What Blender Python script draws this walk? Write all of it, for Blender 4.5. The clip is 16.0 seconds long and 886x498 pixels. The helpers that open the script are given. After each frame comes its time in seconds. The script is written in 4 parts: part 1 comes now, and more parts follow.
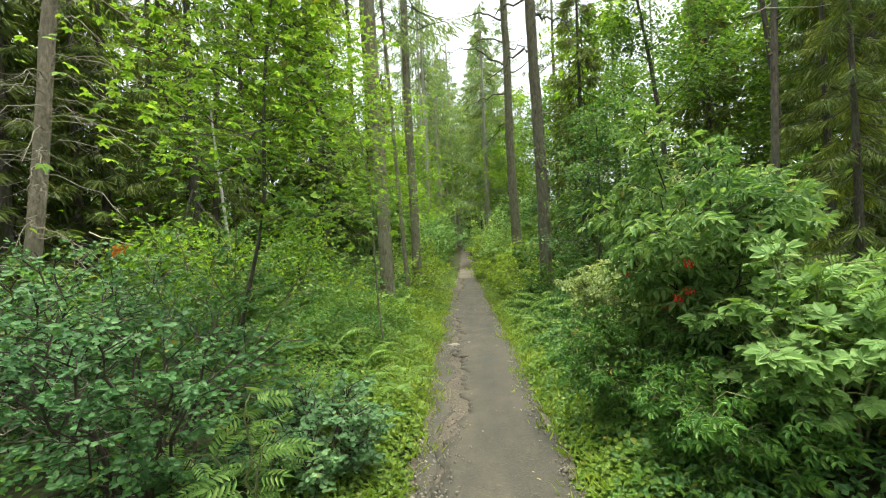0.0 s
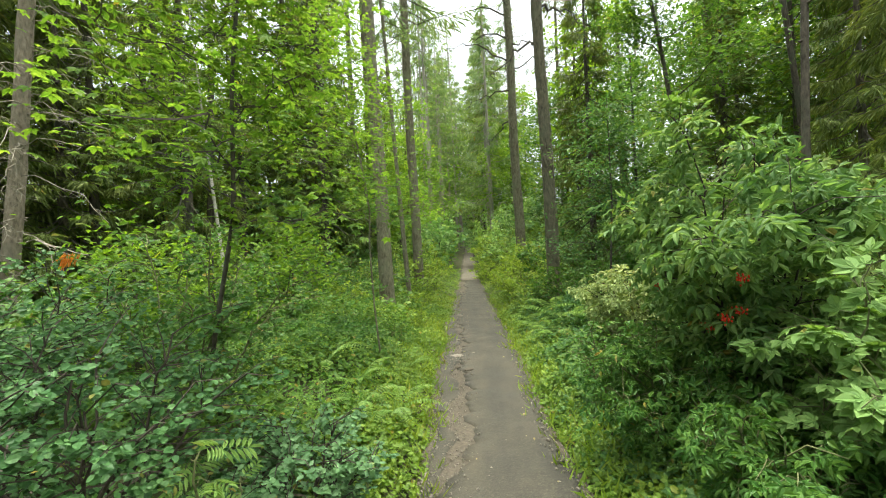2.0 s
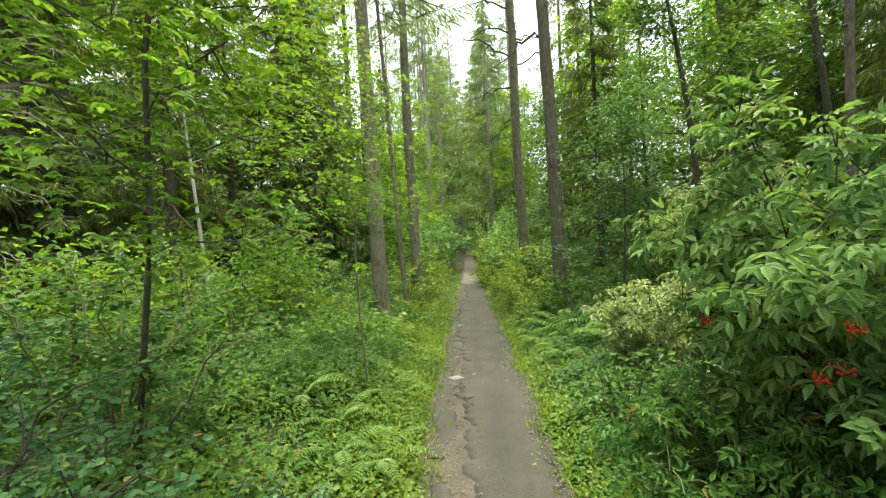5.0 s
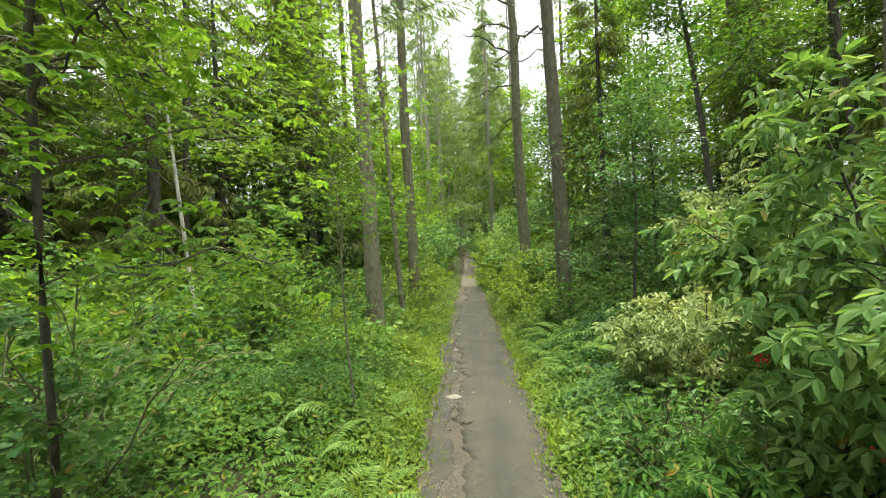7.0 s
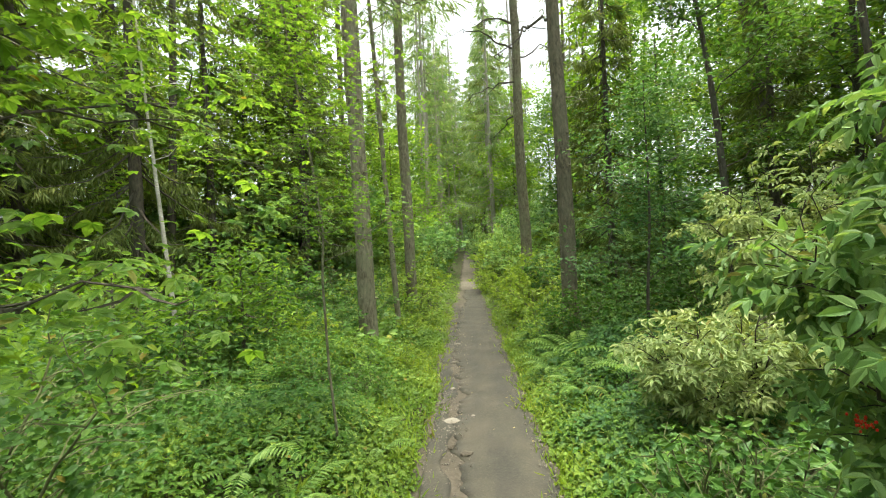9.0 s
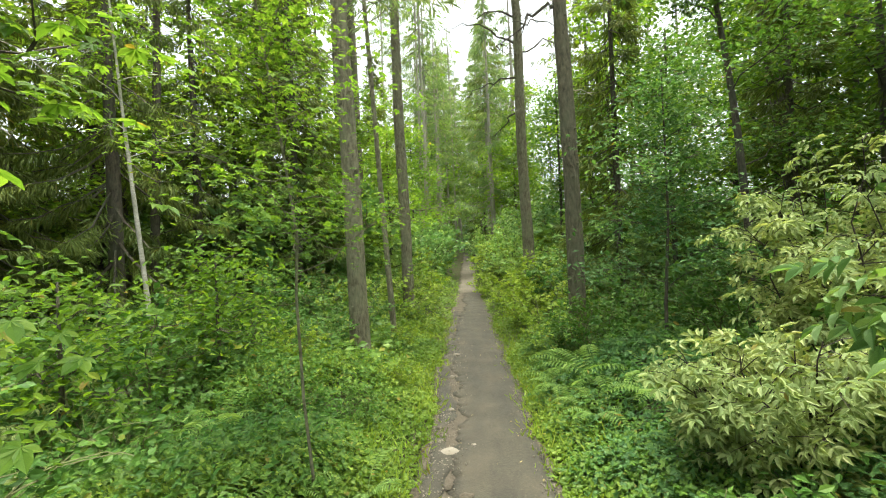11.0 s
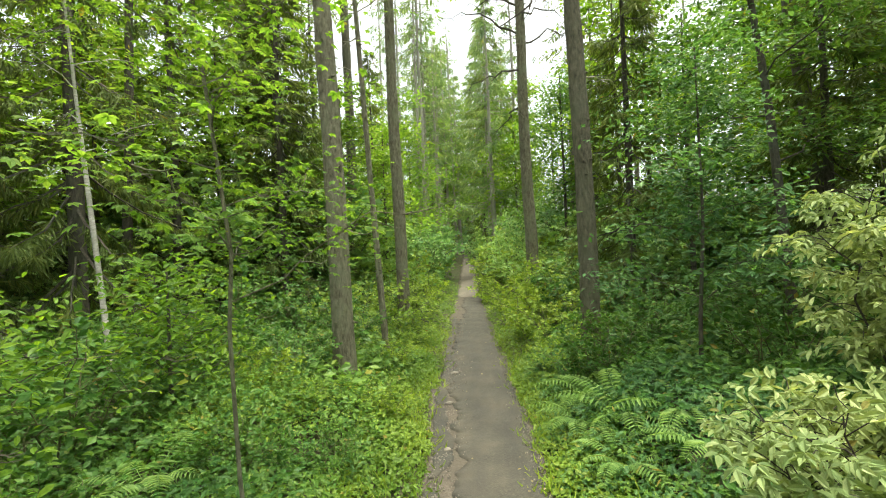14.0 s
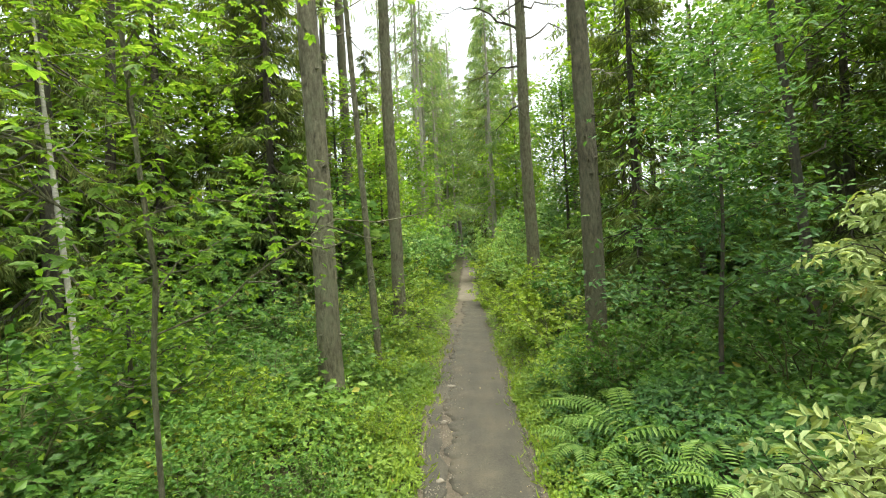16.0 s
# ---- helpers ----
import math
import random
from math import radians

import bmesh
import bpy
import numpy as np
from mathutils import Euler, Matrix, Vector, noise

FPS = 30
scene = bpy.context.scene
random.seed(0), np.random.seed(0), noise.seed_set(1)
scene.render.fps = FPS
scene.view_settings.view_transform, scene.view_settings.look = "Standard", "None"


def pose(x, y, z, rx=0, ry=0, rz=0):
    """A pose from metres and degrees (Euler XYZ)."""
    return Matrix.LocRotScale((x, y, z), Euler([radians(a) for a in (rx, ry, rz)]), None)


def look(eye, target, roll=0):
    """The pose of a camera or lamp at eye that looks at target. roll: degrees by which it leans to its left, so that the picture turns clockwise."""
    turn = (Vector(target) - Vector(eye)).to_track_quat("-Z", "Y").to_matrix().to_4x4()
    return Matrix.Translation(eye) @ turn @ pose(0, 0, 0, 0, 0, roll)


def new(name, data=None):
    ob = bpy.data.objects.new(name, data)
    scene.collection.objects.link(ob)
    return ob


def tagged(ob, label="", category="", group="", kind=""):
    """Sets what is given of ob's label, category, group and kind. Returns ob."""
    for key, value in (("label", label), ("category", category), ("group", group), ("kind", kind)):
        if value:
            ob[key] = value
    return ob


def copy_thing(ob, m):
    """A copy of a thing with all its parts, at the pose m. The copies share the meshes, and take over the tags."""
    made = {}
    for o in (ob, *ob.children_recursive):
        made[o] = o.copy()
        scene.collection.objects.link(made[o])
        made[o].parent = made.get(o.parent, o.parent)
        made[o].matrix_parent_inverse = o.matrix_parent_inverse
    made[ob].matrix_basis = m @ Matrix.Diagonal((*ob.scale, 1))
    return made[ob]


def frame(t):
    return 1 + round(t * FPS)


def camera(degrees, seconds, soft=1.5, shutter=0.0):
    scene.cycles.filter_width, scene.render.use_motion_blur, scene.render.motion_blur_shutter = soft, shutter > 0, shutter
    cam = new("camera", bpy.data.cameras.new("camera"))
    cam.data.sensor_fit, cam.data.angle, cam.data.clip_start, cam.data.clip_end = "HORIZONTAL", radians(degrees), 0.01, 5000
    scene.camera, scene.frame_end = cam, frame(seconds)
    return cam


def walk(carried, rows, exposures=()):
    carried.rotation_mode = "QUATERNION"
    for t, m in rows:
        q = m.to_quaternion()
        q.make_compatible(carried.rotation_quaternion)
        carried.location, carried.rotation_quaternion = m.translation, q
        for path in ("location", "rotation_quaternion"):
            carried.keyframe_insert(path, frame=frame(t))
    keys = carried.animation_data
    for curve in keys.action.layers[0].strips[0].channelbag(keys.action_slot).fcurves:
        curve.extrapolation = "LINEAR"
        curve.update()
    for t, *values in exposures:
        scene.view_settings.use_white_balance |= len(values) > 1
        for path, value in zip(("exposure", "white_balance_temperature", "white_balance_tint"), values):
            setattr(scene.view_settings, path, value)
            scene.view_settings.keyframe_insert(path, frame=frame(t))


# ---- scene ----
# ---- camera and walk ----
cam = camera(91.8, 16.0, 1.1)
# seconds, eye x, y, z in metres, yaw, pitch and roll in degrees
PATH = [
    (0.0, 0.3188, 0.1629, 1.4212, 3.326, 0.268, -2.665),
    (1.0, 0.3039, 0.3857, 1.4455, 3.508, 0.28, -2.771),
    (2.0, 0.2999, 0.5935, 1.4792, 3.638, 0.287, -2.835),
    (3.0, 0.3028, 0.7943, 1.5193, 3.723, 0.289, -2.862),
    (4.0, 0.3092, 0.9949, 1.5632, 3.77, 0.289, -2.86),
    (5.0, 0.3163, 1.2005, 1.6088, 3.785, 0.286, -2.833),
    (6.0, 0.3222, 1.4149, 1.6542, 3.775, 0.283, -2.789),
    (7.0, 0.3256, 1.6406, 1.6982, 3.745, 0.28, -2.734),
    (8.0, 0.3259, 1.8786, 1.7397, 3.703, 0.278, -2.674),
    (9.0, 0.3233, 2.1284, 1.7783, 3.655, 0.279, -2.614),
    (10.0, 0.3185, 2.3881, 1.8137, 3.607, 0.284, -2.562),
    (11.0, 0.3132, 2.6545, 1.8461, 3.565, 0.293, -2.523),
    (12.0, 0.3096, 2.9226, 1.8763, 3.537, 0.309, -2.503),
    (13.0, 0.3105, 3.1865, 1.9053, 3.528, 0.331, -2.51),
    (14.0, 0.3198, 3.4383, 1.9345, 3.544, 0.362, -2.548),
    (15.0, 0.3417, 3.6692, 1.9657, 3.593, 0.402, -2.624),
    (16.0, 0.3813, 3.8686, 2.0012, 3.681, 0.452, -2.745),
]


def eye_pose(x, y, z, yaw, pitch, roll):
    a, b = radians(yaw), radians(pitch)
    aim = Vector((-math.sin(a) * math.cos(b), math.cos(a) * math.cos(b), math.sin(b)))
    return look((x, y, z), Vector((x, y, z)) + aim, roll)


walk(cam, [(t, eye_pose(*p)) for t, *p in PATH], [(0.0, 1.9, 6650, 2), (8.0, 2.01, 6750, 2), (16.0, 2.04, 6800, 2)])

# ---- light: a bright overcast sky ----
world = bpy.data.worlds.new("overcast")
scene.world = world
world.use_nodes = True
wn, wl = world.node_tree.nodes, world.node_tree.links
sky = wn.new("ShaderNodeTexSky")
sky.sky_type, sky.sun_disc = "NISHITA", False
sky.sun_elevation, sky.sun_rotation = radians(84), radians(70)
sky.air_density, sky.dust_density, sky.ozone_density = 1.0, 6.0, 0.5
sky_soft = wn.new("ShaderNodeHueSaturation")
sky_soft.inputs["Saturation"].default_value = 0.35
wl.new(sky.outputs[0], sky_soft.inputs["Color"])
wl.new(sky_soft.outputs[0], wn["Background"].inputs[0])
wn["Background"].inputs[1].default_value = 0.15
sun = new("sun", bpy.data.lights.new("sun", "SUN"))
sun.data.energy, sun.data.angle, sun.data.color = 1.5, radians(40), (1.0, 0.96, 0.88)
sun.matrix_world = look((3, 1, 30), (0, 0, 0))

# ---- materials ----


def node_material(name):
    m = bpy.data.materials.new(name)
    m.use_nodes = True
    nt = m.node_tree
    return m, nt, nt.nodes["Principled BSDF"]


def node(nt, kind, **values):
    n = nt.nodes.new(kind)
    for key, value in values.items():
        n.inputs[key.replace("_", " ")].default_value = value
    return n


def ramp(nt, source, *stops):
    n = nt.nodes.new("ShaderNodeValToRGB")
    while len(n.color_ramp.elements) < len(stops):
        n.color_ramp.elements.new(0.5)
    for e, (p, c) in zip(n.color_ramp.elements, stops):
        e.position, e.color = p, (*c, 1)
    nt.links.new(source, n.inputs[0])
    return n


def mixed(nt, fac, a, b, blend="MIX"):
    n = nt.nodes.new("ShaderNodeMix")
    n.data_type, n.blend_type = "RGBA", blend
    for key, value in ((0, fac), (6, a), (7, b)):
        if isinstance(value, bpy.types.NodeSocket):
            nt.links.new(value, n.inputs[key])
        else:
            n.inputs[key].default_value = value if key == 0 else (*value, 1)
    return n.outputs[2]


def leaf_material(name, dark, mid, pale, through_light=0.4, gloss=0.45, patch=0.8, spread=1.0):
    """Thin leaves: each its own tint, some yellowed, light shining through."""
    m, nt, bsdf = node_material(name)
    geo = nt.nodes.new("ShaderNodeNewGeometry")
    single = nt.nodes.new("ShaderNodeObjectInfo")
    both_random = nt.nodes.new("ShaderNodeMath")
    both_random.operation = "ADD"
    nt.links.new(geo.outputs["Random Per Island"], both_random.inputs[0])
    nt.links.new(single.outputs["Random"], both_random.inputs[1])
    wrapped = nt.nodes.new("ShaderNodeMath")
    wrapped.operation = "FRACT"
    nt.links.new(both_random.outputs[0], wrapped.inputs[0])
    tint = ramp(nt, wrapped.outputs[0], (0.0, dark), (0.5, mid), (0.985, pale), (1.0, (0.24, 0.2, 0.04)))
    co = nt.nodes.new("ShaderNodeTexCoord")
    patches = node(nt, "ShaderNodeTexNoise", Scale=patch, Detail=3.0)
    nt.links.new(co.outputs["Object"], patches.inputs["Vector"])
    veins = node(nt, "ShaderNodeTexNoise", Scale=70.0, Detail=2.0)
    nt.links.new(co.outputs["Object"], veins.inputs["Vector"])
    shade = ramp(nt, patches.outputs[0], (0.3, (0.62, 0.72, 0.74)), (0.7, (1.25, 1.15, 1.04)))
    fine = ramp(nt, veins.outputs[0], (0.3, (0.8, 0.8, 0.8)), (0.7, (1.12, 1.12, 1.12)))
    colour = mixed(nt, 1.0, mixed(nt, 1.0, tint.outputs[0], shade.outputs[0], "MULTIPLY"), fine.outputs[0], "MULTIPLY")
    nt.links.new(colour, bsdf.inputs["Base Color"])
    bsdf.inputs["Roughness"].default_value = gloss
    bsdf.inputs["Specular IOR Level"].default_value = 0.22
    lit = nt.nodes.new("ShaderNodeBsdfTranslucent")
    warm = mixed(nt, 1.0, colour, (1.28, 1.2, 0.58), "MULTIPLY")
    nt.links.new(warm, lit.inputs[0])
    both = nt.nodes.new("ShaderNodeMixShader")
    both.inputs[0].default_value = through_light
    nt.links.new(bsdf.outputs[0], both.inputs[1])
    nt.links.new(lit.outputs[0], both.inputs[2])
    nt.links.new(both.outputs[0], nt.nodes["Material Output"].inputs[0])
    return m


def rough_material(name, low, high, scale, stretch=(1, 1, 1), bump=0.4, rough=0.9, stain=None, stain_scale=1.2, bump_size=0.02):
    """Bark, soil, stone: two tones of grain, stains at a larger size, relief."""
    m, nt, bsdf = node_material(name)
    co = nt.nodes.new("ShaderNodeTexCoord")
    place = node(nt, "ShaderNodeMapping", Scale=stretch)
    nt.links.new(co.outputs["Object"], place.inputs["Vector"])
    grain = node(nt, "ShaderNodeTexNoise", Scale=scale, Detail=7.0, Roughness=0.65)
    nt.links.new(place.outputs[0], grain.inputs["Vector"])
    colour = ramp(nt, grain.outputs[0], (0.32, low), (0.68, high)).outputs[0]
    if stain:
        big = node(nt, "ShaderNodeTexNoise", Scale=stain_scale, Detail=4.0, Roughness=0.6)
        nt.links.new(co.outputs["Object"], big.inputs["Vector"])
        where = ramp(nt, big.outputs[0], (0.45, (0, 0, 0)), (0.68, (0.85, 0.85, 0.85)))
        colour = mixed(nt, where.outputs[0], colour, stain)
    nt.links.new(colour, bsdf.inputs["Base Color"])
    relief = node(nt, "ShaderNodeBump", Strength=bump, Distance=bump_size)
    nt.links.new(grain.outputs[0], relief.inputs["Height"])
    nt.links.new(relief.outputs[0], bsdf.inputs["Normal"])
    bsdf.inputs["Roughness"].default_value = rough
    bsdf.inputs["Specular IOR Level"].default_value = 0.25
    return m


COVER = leaf_material("groundcover_leaf", (0.062, 0.138, 0.02), (0.092, 0.185, 0.026), (0.145, 0.25, 0.04))
COVER_BRIGHT = leaf_material("roadside_leaf", (0.09, 0.165, 0.02), (0.13, 0.215, 0.027), (0.18, 0.27, 0.042))
LEAFAGE = leaf_material("understorey_leaf", (0.055, 0.135, 0.042), (0.084, 0.188, 0.058), (0.14, 0.26, 0.088), 0.48)
YELLOWISH = leaf_material("yellowish_bush_leaf", (0.15, 0.25, 0.034), (0.215, 0.325, 0.047), (0.29, 0.4, 0.07), 0.52)
BLUISH_PALE = leaf_material("pale_honeysuckle_leaf", (0.07, 0.155, 0.062), (0.105, 0.215, 0.09), (0.165, 0.29, 0.13), 0.35)
COVER_DEEP = leaf_material("undergrowth_leaf", (0.05, 0.13, 0.024), (0.08, 0.18, 0.034), (0.13, 0.24, 0.045))
BLUISH = leaf_material("honeysuckle_leaf", (0.04, 0.105, 0.034), (0.064, 0.155, 0.05), (0.115, 0.23, 0.082), 0.3)
ELDER = leaf_material("elder_leaf", (0.095, 0.185, 0.05), (0.145, 0.255, 0.072), (0.245, 0.355, 0.125), 0.48, 0.5)
PALE = leaf_material("pale_shrub_leaf", (0.19, 0.258, 0.088), (0.27, 0.34, 0.13), (0.365, 0.425, 0.19), 0.4, 0.6)
ROWAN = leaf_material("rowan_leaf", (0.125, 0.228, 0.056), (0.172, 0.295, 0.078), (0.235, 0.365, 0.11), 0.42, 0.62)
CANOPY = leaf_material("canopy_leaf", (0.088, 0.18, 0.018), (0.132, 0.25, 0.024), (0.2, 0.325, 0.036), 0.6)
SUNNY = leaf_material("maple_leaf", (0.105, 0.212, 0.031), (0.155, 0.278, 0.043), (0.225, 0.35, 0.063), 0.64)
ALDER = leaf_material("alder_leaf", (0.055, 0.132, 0.026), (0.085, 0.182, 0.036), (0.14, 0.25, 0.052), 0.55)
# lightened needles: the hazy lift of the dark spruces lies in the colour
NEEDLE = leaf_material("spruce_needles", (0.075, 0.113, 0.028), (0.112, 0.158, 0.038), (0.165, 0.215, 0.055), 0.42, 0.6)
# paler and bluer than the spruces: distance haze is put into this colour
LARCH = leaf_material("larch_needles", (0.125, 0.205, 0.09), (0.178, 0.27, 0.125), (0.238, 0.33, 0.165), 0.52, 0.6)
FERN = leaf_material("fern_leaf", (0.13, 0.235, 0.06), (0.175, 0.3, 0.08), (0.24, 0.37, 0.115), 0.45)
GRASS = leaf_material("grass_blade", (0.14, 0.22, 0.025), (0.18, 0.28, 0.03), (0.27, 0.35, 0.06), 0.4)
DEAD = rough_material("dry_twig", (0.15, 0.135, 0.1), (0.31, 0.28, 0.215), 30, bump=0.3)
RUST = leaf_material("withered_needles", (0.4, 0.12, 0.02), (0.52, 0.18, 0.03), (0.6, 0.26, 0.06), 0.35)
BARK = rough_material("pine_bark", (0.06, 0.0565, 0.036), (0.205, 0.19, 0.124), 26, (1, 1, 0.35), 0.95, 0.95, (0.155, 0.163, 0.098), 2.4, 0.045)
BARK_DARK = rough_material("wet_dark_bark", (0.032, 0.027, 0.02), (0.11, 0.095, 0.07), 30, (1, 1, 0.3), 0.7, 0.9, (0.07, 0.08, 0.055), 2.0)
BARK_RED = rough_material("pine_bark_reddish", (0.045, 0.042, 0.027), (0.148, 0.135, 0.089), 24, (1, 1, 0.35), 0.95, 0.95, (0.105, 0.112, 0.07), 2.2, 0.045)
BIRCH = rough_material("young_birch_bark", (0.22, 0.2, 0.16), (0.5, 0.48, 0.42), 22, (1, 1, 2.2), 0.4, 0.8, (0.2, 0.2, 0.15), 3.0)
# bark of the deep trunks, paled to put the haze into its colour
BARK_PALE = rough_material("hazed_far_bark", (0.16, 0.15, 0.12), (0.34, 0.32, 0.27), 18, (1, 1, 0.3), 0.6, 0.95, (0.2, 0.21, 0.15), 0.9)
BARE = rough_material("bare_spruce_bark", (0.11, 0.09, 0.065), (0.3, 0.255, 0.19), 26, (1, 1, 0.4), 0.7, 0.95, (0.16, 0.15, 0.11), 1.8)
# lightened leaf: bright sky light on the bushes is put into the colour
BUSH = leaf_material("bush_leaf", (0.165, 0.3, 0.085), (0.24, 0.39, 0.12), (0.33, 0.475, 0.17), 0.48)
COOL = leaf_material("cool_bush_leaf", (0.135, 0.275, 0.1), (0.2, 0.355, 0.14), (0.28, 0.43, 0.19), 0.48)
STEM = rough_material("green_stem", (0.06, 0.07, 0.03), (0.14, 0.15, 0.06), 40, bump=0.2)
TWIG = rough_material("shrub_twig", (0.022, 0.018, 0.012), (0.058, 0.048, 0.034), 50, bump=0.3)
SOIL = rough_material("forest_soil", (0.03, 0.032, 0.014), (0.075, 0.075, 0.03), 9, bump=0.8, stain=(0.05, 0.085, 0.02), bump_size=0.05)
DIRT = rough_material("trodden_dirt", (0.044, 0.037, 0.027), (0.112, 0.095, 0.07), 35, bump=0.8, stain=(0.056, 0.047, 0.034), stain_scale=3.0)
PALE_DIRT = rough_material("pale_dust", (0.085, 0.075, 0.057), (0.175, 0.155, 0.12), 22, bump=0.6, stain=(0.1, 0.088, 0.066), stain_scale=1.4)
STONE = rough_material("pale_stone", (0.15, 0.135, 0.11), (0.27, 0.245, 0.2), 18, bump=0.5, stain=(0.16, 0.14, 0.11), stain_scale=9)
BERRY = rough_material("red_berry", (0.5, 0.025, 0.01), (0.7, 0.05, 0.02), 30, bump=0.05, rough=0.3)
LITTER = leaf_material("fallen_leaf", (0.2, 0.16, 0.06), (0.3, 0.25, 0.11), (0.4, 0.36, 0.2), 0.2)


def asphalt_material():
    m, nt, bsdf = node_material("worn_asphalt")
    co = nt.nodes.new("ShaderNodeTexCoord")
    grit = node(nt, "ShaderNodeTexVoronoi", Scale=110.0)
    dust = node(nt, "ShaderNodeTexNoise", Scale=2.2, Detail=6.0, Roughness=0.6)
    fine = node(nt, "ShaderNodeTexNoise", Scale=45.0, Detail=5.0, Roughness=0.7)
    long = node(nt, "ShaderNodeMapping", Scale=(5.0, 0.7, 1.0))
    worn = node(nt, "ShaderNodeTexNoise", Scale=1.0, Detail=4.0)
    for n in (grit, dust, fine, long):
        nt.links.new(co.outputs["Object"], n.inputs["Vector"])
    nt.links.new(long.outputs[0], worn.inputs["Vector"])
    stones = ramp(nt, grit.outputs["Color"], (0.2, (0.02, 0.0185, 0.0125)), (0.75, (0.043, 0.0395, 0.0265)), (1.0, (0.12, 0.107, 0.073)))
    gray = ramp(nt, fine.outputs[0], (0.3, (0.02, 0.0185, 0.013)), (0.7, (0.048, 0.0435, 0.0295)))
    base = mixed(nt, 0.45, gray.outputs[0], stones.outputs[0])
    where = ramp(nt, dust.outputs[0], (0.46, (0, 0, 0)), (0.7, (0.7, 0.7, 0.7)))
    base = mixed(nt, where.outputs[0], base, (0.066, 0.056, 0.038))
    lane = ramp(nt, worn.outputs[0], (0.35, (0.74, 0.75, 0.76)), (0.65, (1.18, 1.16, 1.12)))
    base = mixed(nt, 1.0, base, lane.outputs[0], "MULTIPLY")
    nt.links.new(base, bsdf.inputs["Base Color"])
    relief = node(nt, "ShaderNodeBump", Strength=0.5, Distance=0.006)
    nt.links.new(grit.outputs["Distance"], relief.inputs["Height"])
    nt.links.new(relief.outputs[0], bsdf.inputs["Normal"])
    bsdf.inputs["Roughness"].default_value = 0.88
    return m


ASPHALT = asphalt_material()

# ---- mesh tools ----
rng = np.random.default_rng(7)


class Build:
    """Gathers vertices and quads (a triangle repeats no corner: it is kept apart) for one mesh."""

    def __init__(self):
        self.v, self.q, self.n = [], [], 0

    def add(self, verts, quads):
        verts = np.asarray(verts, float).reshape(-1, 3)
        self.v.append(verts)
        self.q.append(np.asarray(quads, np.int64).reshape(-1, 4) + self.n)
        self.n += len(verts)
        return self

    def mesh(self, name, material, smooth=False):
        v, q = np.concatenate(self.v), np.concatenate(self.q)
        me = bpy.data.meshes.new(name)
        me.vertices.add(len(v))
        me.vertices.foreach_set("co", v.astype(np.float32).ravel())
        me.loops.add(4 * len(q))
        me.loops.foreach_set("vertex_index", q.astype(np.int32).ravel())
        me.polygons.add(len(q))
        me.polygons.foreach_set("loop_start", np.arange(0, 4 * len(q), 4, dtype=np.int32))
        me.polygons.foreach_set("use_smooth", np.full(len(q), smooth))
        me.update(calc_edges=True)
        me.materials.append(material)
        return me


def part(name, build, material, parent=None, label="", smooth=False):
    """One mesh object, a part of parent (or a thing of its own)."""
    ob = new(name, build.mesh(name, material, smooth))
    ob.parent = parent
    return tagged(ob, label)


def unit(a):
    return a / np.maximum(np.linalg.norm(a, axis=-1, keepdims=True), 1e-9)


def tube(build, points, radii, sides=7, wobble=0.0):
    """A tapered, slightly uneven branch or trunk along points."""
    p, r = np.asarray(points, float), np.asarray(radii, float)
    d = unit(np.gradient(p, axis=0))
    ref = np.where(np.abs(d[:, 2:3]) > 0.9, [[1.0, 0, 0]], [[0, 0, 1.0]])
    a = unit(np.cross(d, ref))
    b = np.cross(d, a)
    ang = np.linspace(0, 2 * np.pi, sides, endpoint=False)
    rr = r[:, None] * (1 + wobble * rng.normal(size=(len(p), sides)))
    ring = p[:, None] + rr[..., None] * (np.cos(ang)[None, :, None] * a[:, None] + np.sin(ang)[None, :, None] * b[:, None])
    i = np.arange(len(p) - 1)[:, None] * sides
    j = np.arange(sides)[None]
    k = (j + 1) % sides
    build.add(ring, np.stack([i + j, i + k, i + sides + k, i + sides + j], -1))


def bent(a, b, sag=0.0, jitter=0.0, n=6):
    """Points from a to b, sagging (or, below 0, arching) and a little crooked."""
    s = np.linspace(0, 1, n)[:, None]
    p = np.asarray(a, float) * (1 - s) + np.asarray(b, float) * s
    p[:, 2] -= sag * (s * (1 - s) * 4)[:, 0]
    p[1:-1] += rng.normal(size=(n - 2, 3)) * jitter
    return p


# leaf shapes: along y from the stalk, 1 long; folded along the midrib
def blade(width, fold=0.12, droop=0.12, at=(0, 0, 0), angle=0.0, length=1.0):
    w = width / 2
    v = np.array([[0, 0, 0], [-w * 0.8, 0.3, fold * 0.8], [-w * 0.75, 0.66, fold * 0.5], [0, 1, -droop], [w * 0.75, 0.66, fold * 0.5], [w * 0.8, 0.3, fold * 0.8]]) * [1, 1, width]
    v[:, 2] += -droop * v[:, 1] ** 2
    v *= length
    c, s = math.cos(angle), math.sin(angle)
    v[:, :2] = v[:, :2] @ np.array([[c, s], [-s, c]])
    return v + np.array(at), np.array([[0, 3, 2, 1], [0, 5, 4, 3]])


def compound(leaflets):
    b = Build()
    for v, q in leaflets:
        b.add(v, q)
    return np.concatenate(b.v), np.concatenate(b.q)


def pinnate(pairs, width, length, droop=0.25, first=0.25):
    out = []
    for i in range(pairs):
        y = first + (1 - first) * 0.72 * i / max(1, pairs - 1 + 0.3)
        z = -droop * y * y
        for side in (-1, 1):
            out.append(blade(width, at=(0, y, z), angle=side * -1.05, length=length, droop=0.3))
    out.append(blade(width, at=(0, 0.75, -droop * 0.5), length=length * 1.05, droop=0.3))
    return compound(out)


